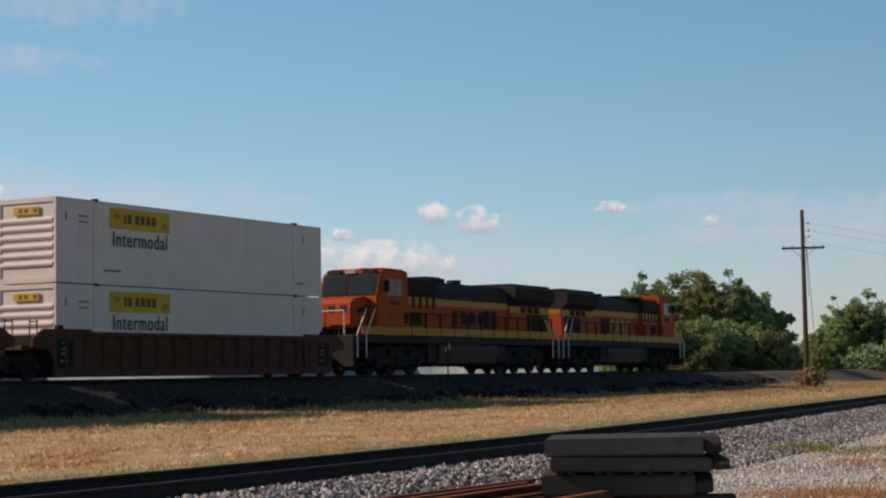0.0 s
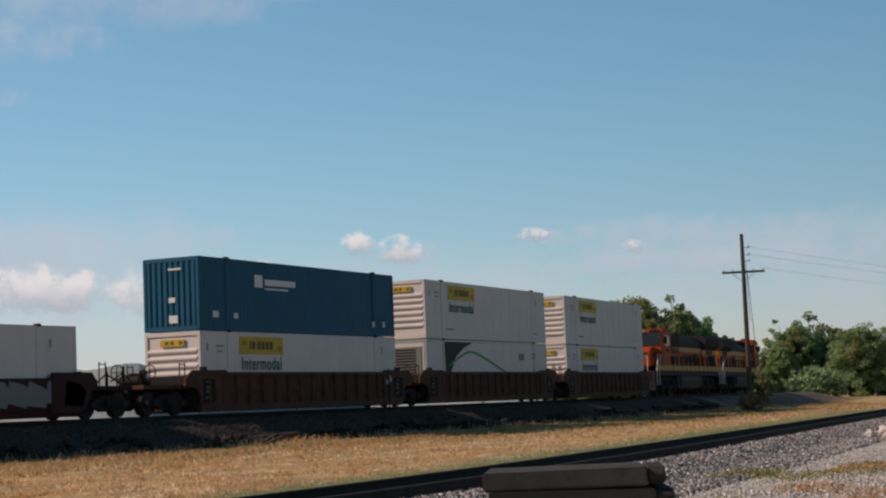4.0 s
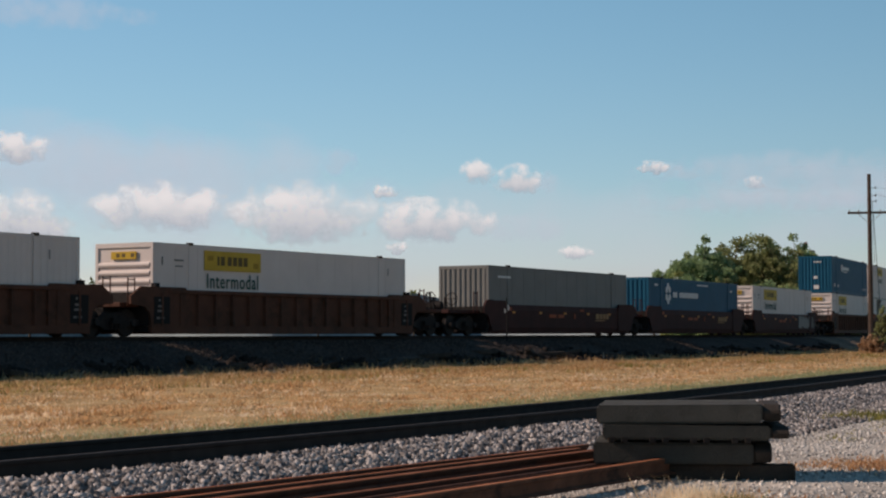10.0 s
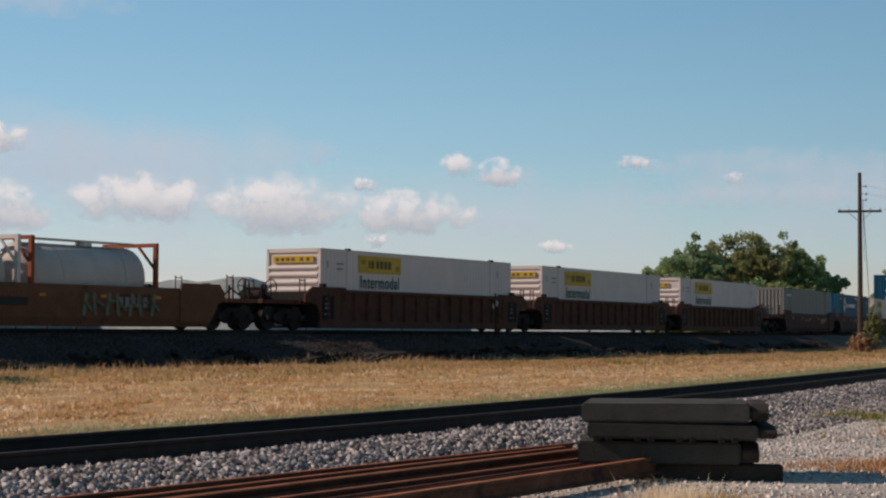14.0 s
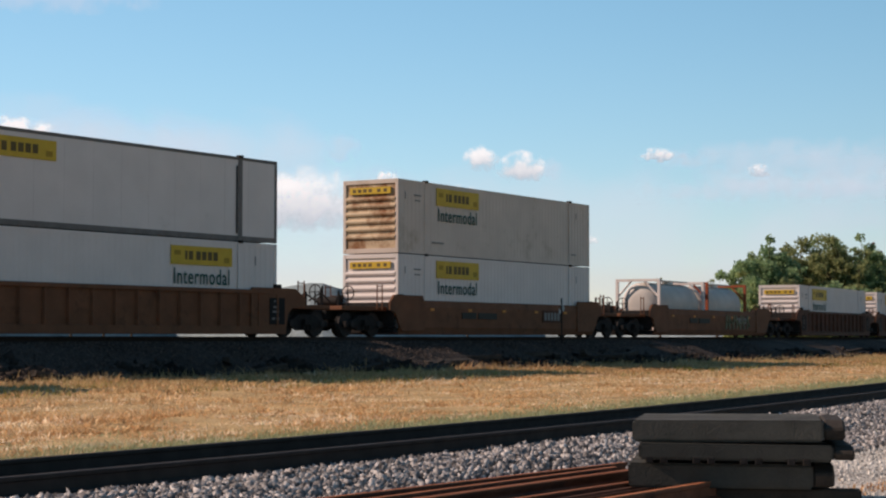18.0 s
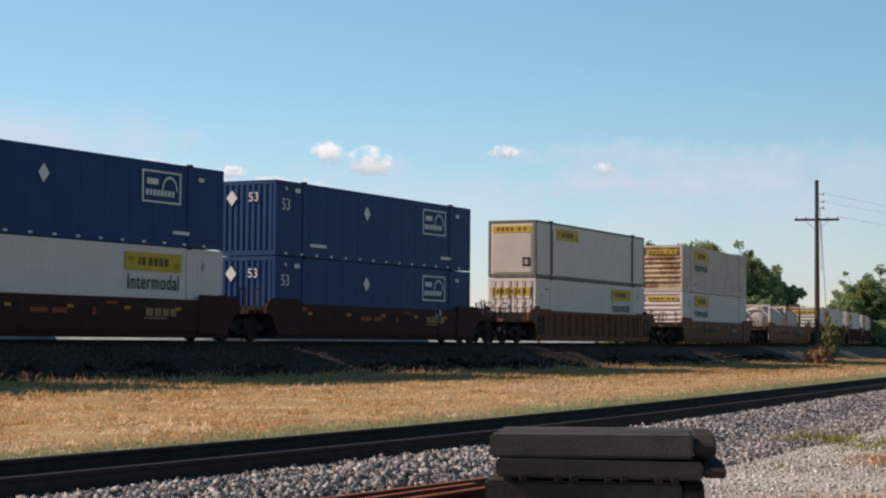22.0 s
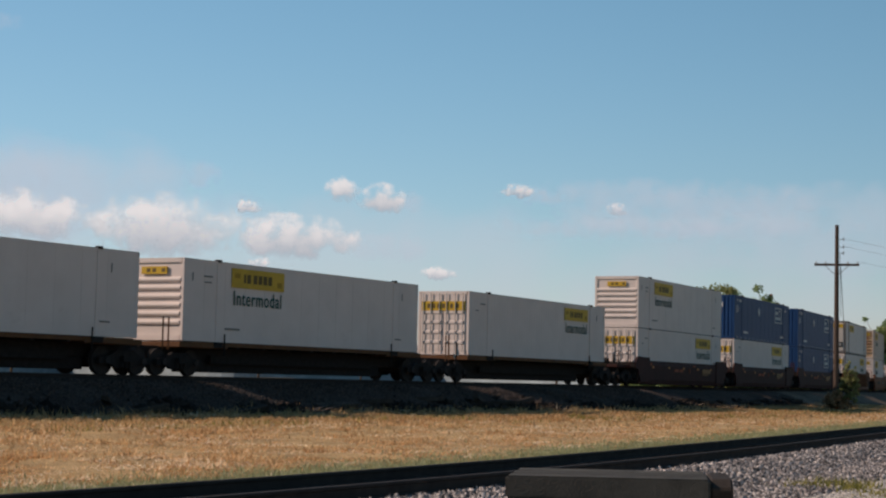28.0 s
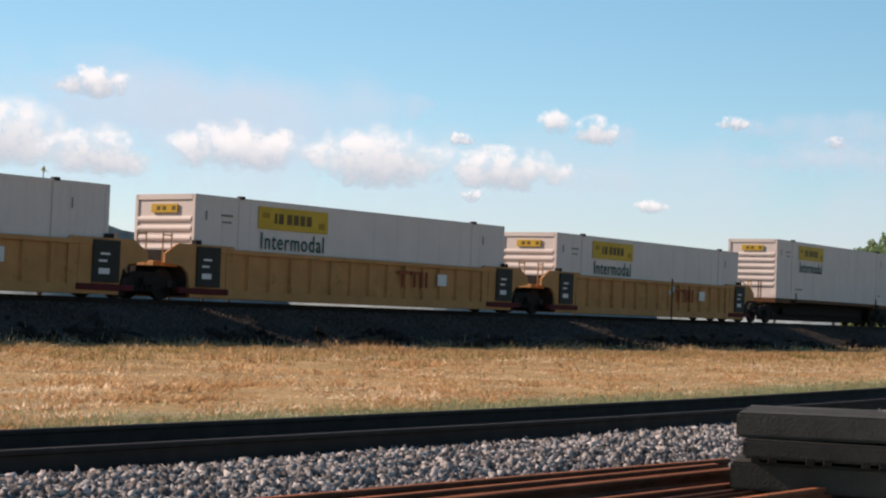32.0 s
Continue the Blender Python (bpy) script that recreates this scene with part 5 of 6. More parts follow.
def panel_stack():
    """Timber crossing panels piled on bearers beside the siding."""
    cx, cy, turn = 17.06, 7.77, -65.0
    m0 = pose(cx, cy, 0, 0, 0, turn)
    rows = ((0.00, 0.245, -0.085, 0.05, 1.75, 0), (0.27, 0.165, 0.045, -0.05, 1.83, 1), (0.445, 0.215, 0.0, 0.03, 1.81, -1))
    for z0, h, dx, dy, wide, tilt in rows:
        root = thing("crossing_panel", "weathered grey timber crossing panel in a stack", "timber panel", "stack of crossing panels")
        root.matrix_basis = m0 @ pose(dx, dy, 0.165 + z0, 0, tilt * 0.4, tilt * 1.2)
        n = 3
        for i in range(n):
            bm = soften(boxes((-wide / 2 + i * 0.004, wide / 2 - i * 0.003, -0.75 + i * 0.5, -0.75 + i * 0.5 + 0.485, 0, h - 0.008)), 0.022, 2)
            part("beam", bm, PANEL, root)
        bm = bmesh.new()
        prism(bm, [(-0.70, 0.02), (-0.73, h * 0.6), (-0.55, h - 0.01), (0.6, h - 0.01), (0.73, h * 0.6), (0.73, 0.02)], "x", wide / 2 + 0.002, wide / 2 + 0.20)
        part("edge_strip", soften(bm, 0.02), TIEWOOD, root, "dark rounded edge strip")
        for k in range(4 if tilt == 1 else 0):
            for d in (0, 0.14):
                x = -wide / 2 + 0.1 + k * wide / 4.1 + d
                part("bolt_end", soften(boxes((x - 0.035, x + 0.035, -0.757, -0.6, -0.03, 0.03)), 0.006), BLACKST, root, "dark bolt end")
    for dy in (-0.45, 0.5):
        b = thing("timber_bearer", "dark timber bearer under the panel stack", "timber", "bearers")
        b.matrix_basis = m0 @ pose(0.05, dy, 0.0)
        part("beam", soften(boxes((-0.82, 1.2 if dy < 0 else 0.95, -0.09, 0.09, -0.04, 0.16)), 0.02), TIEWOOD, b)


def rusty_rails():
    spots = ((8.0, 18.6, 9.95, 9.75, 0.02, 0), (6.5, 17.9, 9.45, 9.5, 0.02, 0), (7.2, 18.3, 9.05, 9.15, 0.03, 8), (6.0, 17.0, 8.75, 8.75, 0.03, 80), (6.4, 17.8, 8.4, 8.45, 0.02, 0), (6.0, 16.9, 8.15, 8.2, 0.02, -75), (6.3, 17.8, 7.55, 7.68, 0.05, 0))
    for x0, x1, y0, y1, z, roll in spots:
        r = thing("rusty_rail", "loose rusty orange-brown rail lying on the gravel", "steel rail", "loose rails")
        L = math.hypot(x1 - x0, y1 - y0)
        ob = sweep_rail("rail_bar", [(0, 0, 0), (L / 2, 0.01, 0.0), (L, 0, 0)], [0, 0, 0], RUST, r, RUSTLIT)
        ob.matrix_basis = pose(0, 0, 0.07 if abs(roll) > 40 else 0, roll, 0, 0)
        r.matrix_basis = pose(x0, y0, z, 0, 0, math.degrees(math.atan2(y1 - y0, x1 - x0)))


def utility_pole():
    x, y = 112.2, 36.6
    z = ground_z(x, y)
    root = thing("utility_pole", "tall weathered wooden utility pole with one crossarm", "utility pole")
    root.matrix_basis = pose(x, y, z, 0, 0.6, 18)
    bm = bmesh.new()
    tube(bm, (0, 0, -0.5), (0, 0, 11.9), 0.19, 14, 0.12)
    part("pole", bm, POLEWD, root)
    arm = part("crossarm", soften(boxes((-0.06, 0.06, -1.42, 1.42, 9.25, 9.40)), 0.012), POLEWD, root)
    for yy in (-1.3, -0.7, 0.7, 1.3):
        bm = bmesh.new()
        tube(bm, (0, yy, 9.40), (0, yy, 9.52), 0.045, 8)
        part("insulator", bm, GALV, arm)
    bm = bmesh.new()
    for sy in (-1, 1):
        tube(bm, (0.08, sy * 0.75, 9.27), (0.13, 0, 8.6), 0.02, 5)
    part("brace", bm, GALV, root)
    for zz in (11.0, 10.5, 10.1):
        bm = bmesh.new()
        tube(bm, (0, -0.1, zz), (0, -0.42, zz - 0.05), 0.02, 6)
        tube(bm, (0, -0.42, zz - 0.1), (0, -0.42, zz + 0.08), 0.04, 8)
        part("bracket", bm, GALV, root)
    bm = bmesh.new()
    tube(bm, (0, -0.25, 9.2), (-0.3, -0.75, 0.3), 0.02, 5)
    tube(bm, (0.05, -0.2, 10.1), (0.15, -0.28, 6.0), 0.015, 5)
    part("guy_wire", bm, CABLE, root)
    for zz, dy in ((11.0, -0.42), (10.5, -0.42), (9.5, -1.3)):
        w = thing("overhead_wire", "thin dark overhead wire running from the pole", "wire", "overhead wires")
        verts, faces = [], []
        for i in range(13):
            u = i / 12
            px, py, pz = x + 90 * u, y + dy - 30 * u, z + zz - 1.6 * 4 * u * (1 - u) * 0.7 - 1.5 * u
            verts += [(px, py - 0.006, pz), (px, py, pz + 0.006), (px, py + 0.006, pz), (px, py, pz - 0.006)]
            if i:
                faces += [(4 * i - 4 + k, 4 * i - 4 + (k + 1) % 4, 4 * i + (k + 1) % 4, 4 * i + k) for k in range(4)]
        sheet("strand", verts, faces, CABLE, w)


def trackside_sign():
    x, y, a = main_line(66.5, 2.7)
    root = thing("switch_marker", "small black and white marker on a thin post", "railway marker")
    root.matrix_basis = pose(x, y, ground_z(x, y), 0, 0, 20)
    bm = bmesh.new()
    tube(bm, (0, 0, -0.2), (0, 0, 1.65), 0.03, 8)
    part("post", bm, BLACKST, root)
    for y0, y1, z0, z1 in ((-0.13, -0.03, 1.35, 1.68), (0.03, 0.12, 1.25, 1.5)):
        bm = bmesh.new()
        prism(bm, [(y0, (z0 + z1) / 2), (y0 * 0.6 + y1 * 0.4, z0), (y1, z0 + 0.06), (y1, z1), (y0 * 0.5 + y1 * 0.5, z1 - 0.04)], "x", -0.02, 0.02)
        part("blade", bm, GALV, root, "dull white blade")
    part("head", soften(boxes((-0.035, 0.035, -0.028, 0.028, 1.66, 1.95)), 0.01), DARKINK, root, "dark post head")


def debris():
    rng = random.Random(4)
    for i in range(46):
        s = rng.uniform(18, 120)
        n = rng.uniform(4.3, 6.4)
        x, y, a = main_line(s, n)
        t = thing("old_tie", "broken dark wooden tie thrown down the bank", "railway tie", "discarded ties")
        L = rng.uniform(0.5, 1.5)
        bm = boxes((-L, L, -0.11, 0.11, -0.06, 0.11))
        soften(bm, 0.02)
        for v in bm.verts:
            v.co += Vector((rng.uniform(-0.03, 0.03), rng.uniform(-0.02, 0.02), rng.uniform(-0.02, 0.02)))
        part("beam", bm, TIEWOOD, t)
        t.matrix_basis = pose(x, y, ground_z(x, y) + 0.05, rng.uniform(-12, 12), rng.uniform(-9, 9), math.degrees(a) + rng.gauss(0, 22))
    x, y, a = main_line(69.0, 4.6)
    t = thing("old_tie", "dark tie leaning up from the bank", "railway tie", "discarded ties")
    part("beam", soften(boxes((-1.2, 1.2, -0.11, 0.11, -0.09, 0.09)), 0.02), TIEWOOD, t)
    t.matrix_basis = pose(x, y, ground_z(x, y) + 0.12, 0, -6, 5)


def rock_pile():
    rng = random.Random(8)
    cx, cy = 54.5, 10.2
    root = thing("rock_pile", "heap of pale broken limestone and concrete rubble", "rubble heap")
    base = bmesh.new()
    bmesh.ops.create_icosphere(base, subdivisions=3, radius=1.0)
    for v in base.verts:
        q = 1 + 0.25 * noise.noise(v.co * 2.3)
        v.co = Vector((v.co.x * 3.3 * q, v.co.y * 2.8 * q, max(-0.1, v.co.z) * 0.9 * q))
    core = part("rubble_core", base, ROCKW, root)
    for i in range(290):
        a, r = rng.uniform(0, 6.2832), math.sqrt(rng.random())
        x, y = 4.4 * r * math.cos(a), 3.7 * r * math.sin(a)
        z = 1.35 * max(0, 1 - r ** 1.6) * rng.uniform(0.6, 1.1)
        s = rng.uniform(0.10, 0.32) * (1.1 - 0.3 * r)
        bm = bmesh.new()
        bmesh.ops.create_icosphere(bm, subdivisions=1, radius=s)
        k = rng.uniform(0, 50)
        for v in bm.verts:
            v.co *= 1 + 0.55 * noise.noise(v.co * 3 / s + Vector((k, 0, 0)))
            v.co.z *= 0.75
        ob = part("rock", bm, ROCKW, root)
        ob.matrix_basis = pose(x, y, z, rng.uniform(-40, 40), rng.uniform(-40, 40), rng.uniform(0, 360))
    root.matrix_basis = pose(cx, cy, 0.02)


panel_stack()
rusty_rails()
utility_pole()
trackside_sign()
debris()
rock_pile()


# ---- plants ----
def leaf_cloud(rng, blobs, count, size):
    """Leaf clumps scattered over the shells of a crown's boughs."""
    c = np.array([b[0] for b in blobs])
    r = np.array([b[1] for b in blobs])
    k = rng.choice(len(blobs), count, p=(r ** 2) / (r ** 2).sum())
    d = rng.normal(size=(count, 3))
    d /= np.linalg.norm(d, axis=1)[:, None]
    rad = r[k] * 1.45 * rng.random(count) ** 0.6
    p = c[k] + d * rad[:, None] * np.array([1, 1, 0.85])
    u = rng.normal(size=(count, 3))
    u /= np.linalg.norm(u, axis=1)[:, None]
    w = np.cross(u, rng.normal(size=(count, 3)))
    w /= np.linalg.norm(w, axis=1)[:, None]
    s = size * (0.5 + rng.random(count))[:, None]
    V = np.stack([p - u * s, p + w * s * 0.55, p + u * s, p - w * s * 0.55], 1).reshape(-1, 3)
    i = np.arange(count)[:, None] * 4
    T = np.concatenate([i + [0, 1, 2], i + [0, 2, 3]])
    return V, T


def tree(x, y, h, w, seed, leaf, count=5000, size=0.32, bare=0.25, name="tree", label="leafy green tree with an uneven crown", low=0.3):
    rng = np.random.default_rng(seed)
    rr = random.Random(seed)
    z = ground_z(x, y)
    root = thing(name, label, "tree" if name == "tree" else "shrub", "trees" if name == "tree" else "shrubs")
    root.matrix_basis = pose(x, y, z - 0.1)
    bm = bmesh.new()
    tube(bm, (0, 0, -0.2), (0.1, 0, h * 0.35), 0.035 * h * 0.6, 10, 0.024 * h * 0.6)
    tube(bm, (0.1, 0, h * 0.35), (0.0, 0.1, h * 0.75), 0.024 * h * 0.6, 8, 0.008 * h * 0.6)
    blobs = []
    heads = []
    for i in range(6 + int(w * 0.9)):
        a, q = rr.uniform(0, 6.2832), math.sqrt(rr.random())
        r = rr.uniform(0.19, 0.30) * w
        heads.append(((w / 2 - r) * q * math.cos(a), (w / 2 - r) * q * math.sin(a), h * (1.0 if i == 0 else rr.uniform(0.72, 1.0) * (1 - 0.12 * q)), r))
    for i in range(60 + int(w * 13)):
        hx, hy, top, r = heads[i % len(heads)]
        a, q = rr.uniform(0, 6.2832), math.sqrt(rr.random())
        u = rr.random() ** 0.75
        br = rr.uniform(0.045, 0.10) * w * 0.7
        lim = r * (1.15 - 0.15 * u if u < 0.6 else 1.06 * math.sqrt(max(0.06, 1 - ((u - 0.6) / 0.42) ** 2)))
        px, py = hx + lim * q * math.cos(a), hy + lim * q * math.sin(a)
        pz = max(br * 0.6, low * h + (top - br - low * h) * u)
        blobs.append(((px, py, pz), br))
        tube(bm, (0.05, 0, min(pz * 0.6, h * 0.6)), (px * 0.9, py * 0.9, pz), 0.006 * h, 5, 0.015)
    part("trunk", bm, BARK, root)
    V, T = leaf_cloud(rng, blobs, count, size)
    crown = fast_mesh("crown", V, T, leaf)
    crown.parent = root
    return root


def plants():
    def at(az, d):
        return d * math.cos(radians(az)), d * math.sin(radians(az))
    # clump behind the main line
    for k, (az, d, h, w, lf) in enumerate(((24.1, 166, 9.6, 7.0, LEAF), (23.35, 161, 10.0, 8.0, LEAFDK), (22.5, 168, 10.9, 8.5, LEAFYL), (21.7, 172, 10.6, 8.5, LEAF), (21.0, 165, 10.5, 8.0, LEAFYL), (20.35, 170, 10.4, 8.0, LEAFDK), (19.75, 166, 9.3, 7.0, LEAF), (19.2, 170, 7.4, 6.0, LEAFDK), (23.6, 156, 6.2, 8.0, LEAF), (22.3, 155, 6.0, 9.0, LEAFYL), (20.9, 158, 6.2, 9.0, LEAF), (19.7, 160, 5.0, 7.0, LEAFYL))):
        x, y = at(az, d)
        tree(x, y, h, w, 30 + k, lf, 17000, 0.15, low=0.03, label="broad green tree in a clump behind the main line")
    x, y = at(20.0, 176)
    tree(x, y, 10.2, 3.2, 50, LEAFBR, 900, 0.25, low=0.5, label="tree with brown withering crown")
    x, y = at(25.0, 160)
    tree(x, y, 6.2, 3.0, 51, LEAFYL, 260, 0.18, low=0.5, label="thin half-bare sapling beside the clump")
    # row on the other side of the pole
    for k, (az, d, h, w, lf) in enumerate(((17.25, 258, 7.5, 8, LEAF), (16.75, 264, 11.0, 9, LEAF), (16.1, 266, 12.4, 10, LEAFDK), (15.4, 270, 12.6, 11, LEAFYL), (14.7, 258, 11.0, 11, LEAF), (13.9, 262, 11.4, 12, LEAFDK), (13.1, 266, 10.4, 11, LEAF), (12.8, 290, 9.0, 9, LEAFDK), (17.9, 340, 6.5, 8, LEAF), (18.6, 330, 5.5, 8, LEAFDK))):
        x, y = at(az, d)
        tree(x, y, h, w, 70 + k, lf, 16000, 0.19, low=0.03, label="green tree in the row past the pole")
    for k, (az, d, h, w, lf) in enumerate(((11.0, 320, 10.5, 12, LEAFYL), (10.0, 330, 12, 14, LEAFYL), (8.6, 300, 10, 12, LEAF), (7.0, 300, 11, 14, LEAFDK), (11.9, 420, 8, 14, LEAFDK), (12.6, 430, 8, 14, LEAF))):
        x, y = at(az, d)
        tree(x, y, h, w, 90 + k, lf, 2600, 0.45, low=0.05, label="tree at the far end of the siding")
    # saplings past the line, seen between the cars
    for k, (az, d, h, w, lf) in enumerate(((49.3, 62, 5.0, 2.2, LEAFYL), (45.6, 74, 3.4, 1.6, LEAF), (44.6, 78, 3.5, 2.6, LEAFYL), (43.7, 70, 3.2, 3.0, LEAFYL), (36.2, 82, 3.3, 1.6, LEAFYL), (26.8, 105, 4.2, 2.0, LEAFYL), (33.0, 90, 3.2, 1.4, LEAFYL), (51, 66, 3.8, 2.4, LEAF))):
        x, y = at(az, d)
        tree(x, y, h, w, 120 + k, lf, 420, 0.12, name="sapling", label="thin green sapling beyond the main line", low=0.5)
    x, y = at(17.72, 113)
    tree(x, y, 3.2, 1.9, 140, LEAFYL, 2200, 0.09, name="shrub", label="green shrub at the foot of the pole", low=0.2)
    x, y = at(18.0, 113)
    tree(x, y, 1.4, 2.3, 141, LEAFRUST, 1800, 0.08, name="shrub", label="dry russet weeds at the foot of the pole", low=0.05)
    x, y = at(15.9, 230)
    tree(x, y, 4.0, 10, 142, LEAFDK, 1500, 0.3, name="shrub", label="low dark bushes below the trees", low=0.05)


plants()


def blades(name, label, material, count, pick, tall, seed, lean=0.35, thick=0.012):
    """A stretch of grass: single tapering blades with their own lean."""
    rng = np.random.default_rng(seed)
    V, n = [], 0
    for _ in range(count):
        p = pick(rng)
        if p is None:
            continue
        x, y, k = p
        z = ground_z(x, y) - 0.01
        h = tall * k * (0.5 + rng.random() * 0.8)
        a, b = rng.random() * 6.2832, rng.normal(0, lean)
        w = thick * (0.7 + 0.6 * rng.random()) * (0.6 + 0.02 * math.hypot(x, y))
        dx, dy = math.cos(a) * w, math.sin(a) * w
        lx, ly = -math.sin(a) * b * h + rng.normal(0, 0.15) * h, math.cos(a) * b * h
        V.append(((x - dx, y - dy, z), (x + dx, y + dy, z), (x + lx, y + ly, z + h)))
        n += 1
    V = np.array(V).reshape(-1, 3)
    ob = fast_mesh(name, V, np.arange(n * 3).reshape(-1, 3), material)
    tagged(ob, label, "grass", kind="stuff")


def strip_pick(rng):
    d = 20 + 120 * rng.random() ** 1.7
    az = radians(rng.uniform(11, 52))
    x, y = d * math.cos(az), d * math.sin(az)
    q, n = y - siding_y(x), from_main(x, y)
    if q < 2.3 or n < 5.2 + 0.8 * noise.noise((x * 0.4, y * 0.4, 1)):
        return None
    c = noise.noise((x * 1.1, y * 1.5, 17))
    if c < -0.12 and rng.random() < 0.75:
        return None
    k = 0.75 + 0.9 * noise.noise((x * 0.22, y * 0.5, 7)) + 0.9 * max(0, c)
    k *= 0.6 + 0.5 * smooth(11.0, 6.0, n)
    return (x, y, max(0.25, k))


def tuft_pick(rng):
    p = strip_pick(rng)
    if p is None or noise.noise((p[0] * 0.8, p[1] * 1.6, 51)) < 0.12 + 0.1 * rng.random():
        return None
    return p


def matted_pick(rng):
    """Low clumps a pace or so across, between the taller tufts."""
    p = strip_pick(rng)
    if p is None or noise.noise((p[0] * 0.45, p[1] * 1.1, 77)) + 0.5 * noise.noise((p[0] * 1.9, p[1] * 2.6, 78)) < 0.05:
        return None
    return p


def around(cx, cy, rx, ry):
    """A chooser of spots that thin out round a tuft's middle."""
    return lambda rng: (cx + rng.normal(0, rx), cy + rng.normal(0, ry), 0.6 + 0.8 * rng.random())


def back_pick(rng):
    s = 10 + 130 * rng.random() ** 1.2
    n = rng.uniform(5.4, 7.0) + rng.exponential(2.3)
    x, y, a = main_line(s, n)
    c = noise.noise((x * 0.9, y * 1.2, 41))
    if y - siding_y(x) < 4 or (c < 0 and rng.random() < 0.6):
        return None
    return (x, y, 0.7 + 0.8 * max(0, c))


def green_pick(rng):
    s = rng.uniform(20, 110)
    x, y, a = main_line(s, rng.uniform(6.0, 13.0))
    if noise.noise((x * 0.35, y * 0.6, 21)) < 0.28 or y - siding_y(x) < 3:
        return None
    return (x, y, 1.0)


def verge_pick(rng):
    x = 14 + 90 * rng.random() ** 1.4
    q = rng.uniform(1.6, 2.6) + rng.exponential(0.5)
    return (x, siding_y(x) + q, 0.5 + 0.5 * rng.random())


def dirt_pick(rng):
    x, y = rng.uniform(14, 48), rng.uniform(-2, 10)
    q = y - siding_y(x)
    k = noise.noise((x * 0.22, y * 0.45, 12)) + 0.15 * noise.noise((x * 1.5, y * 1.5, 13))
    if q > -4.6 or rng.random() > 3.5 * (k - 0.02) or math.degrees(math.atan2(y, x)) > 23.5:
        return None
    return (x, y, 0.6 + k)


def green_dirt_pick(rng):
    x, y = rng.uniform(24, 52), rng.uniform(2, 10)
    q = y - siding_y(x)
    k = noise.noise((x * 0.2, y * 0.5, 30)) + 0.2 * noise.noise((x * 1.6, y * 1.6, 31))
    if q > -4.0 or rng.random() > 2.5 * (k - 0.05):
        return None
    return (x, y, 0.5 + k)


blades("dry_grass", "strip of dry golden grass between the two tracks", DRYGRASS, 150000, tuft_pick, 0.17, 1, lean=2.2, thick=0.016)
blades("dry_straw", "flattened straw lying in the strip of dry grass", DRYGRASS, 170000, strip_pick, 0.075, 21, lean=4.0, thick=0.02)
blades("orange_straw", "orange-brown matted straw in patches of the grass strip", STRAWGRASS, 150000, matted_pick, 0.15, 22, lean=2.4, thick=0.018)
blades("olive_grass", "brownish olive grass towards the bank", OLIVEGRASS, 80000, back_pick, 0.16, 8, lean=2.2, thick=0.018)
blades("weeds", "patches of greenish weeds in the dry grass", GREENGRASS, 16000, green_pick, 0.17, 2, lean=0.9)
blades("verge_grass", "short grey-green grass along the siding", VERGEGRASS, 75000, verge_pick, 0.10, 3, lean=1.3)
blades("russet_grass", "dry russet tufts on the gravelly dirt", REDGRASS, 55000, dirt_pick, 0.075, 4, lean=1.6, thick=0.016)
blades("green_tufts", "low green grass tufts on the dirt", GREENGRASS, 30000, green_dirt_pick, 0.06, 5, lean=1.3, thick=0.016)


blades("straw_tuft", "bleached straw tuft in front of the panel stack", DRYGRASS, 900, around(13.95, 6.25, 0.22, 0.2), 0.17, 31, lean=1.0, thick=0.009)
blades("green_tuft", "small green tuft in front of the panel stack", GREENGRASS, 600, around(13.95, 5.85, 0.2, 0.15), 0.10, 32, lean=1.2, thick=0.009)
blades("green_tuft", "low green weed at the edge of the ballast", GREENGRASS, 750, around(31.3, 10.3, 0.7, 0.35), 0.13, 33, lean=1.0, thick=0.012)
blades("russet_tuft", "matted russet grass on the dirt", REDGRASS, 3000, around(19.7, 5.9, 0.45, 0.5), 0.07, 34, lean=1.6, thick=0.012)


def gravel(name, label, count, pick, seed, low, high, material=STONE):
    rng = np.random.default_rng(seed)
    base = np.array([(1, 0, 0), (-1, 0, 0), (0, 1, 0), (0, -1, 0), (0, 0, 1), (0, 0, -1)], float)
    tri = np.array([(0, 2, 4), (2, 1, 4), (1, 3, 4), (3, 0, 4), (2, 0, 5), (1, 2, 5), (3, 1, 5), (0, 3, 5)])
    P = [p for p in (pick(rng) for _ in range(count)) if p]
    n = len(P)
    V = np.repeat(base[None], n, 0) * (0.55 + 0.9 * rng.random((n, 6, 1)))
    V += rng.normal(0, 0.22, (n, 6, 3))
    ax = rng.normal(size=(n, 3, 3))
    q, _ = np.linalg.qr(ax)
    V = np.einsum("nij,nkj->nki", q, V) * (low + (high - low) * rng.random((n, 1, 1)) ** 1.5)
    V += np.array(P)[:, None, :]
    T = (tri[None] + 6 * np.arange(n)[:, None, None]).reshape(-1, 3)
    ob = fast_mesh(name, V.reshape(-1, 3), T, material)
    tagged(ob, label, "gravel", kind="stuff")


def siding_stones(rng):
    x = 6 + 84 * rng.random() ** 1.7
    q = rng.uniform(-3.6, -0.95)
    if q < -2.5 and rng.random() < 0.75 * smooth(-2.5, -3.6, q):
        return None
    y = siding_y(x) + q
    if math.degrees(math.atan2(y, x)) > 58:
        return None
    return (x, y, ground_z(x, y) + 0.012 + 0.03 * rng.random())


def dirt_stones(rng):
    x, y = rng.uniform(11, 45), rng.uniform(0, 14)
    if y - siding_y(x) > -2.7 or (rng.random() < 0.5 and noise.noise((x * 0.5, y * 0.5, 2)) < 0):
        return None
    return (x, y, ground_z(x, y) + 0.004)


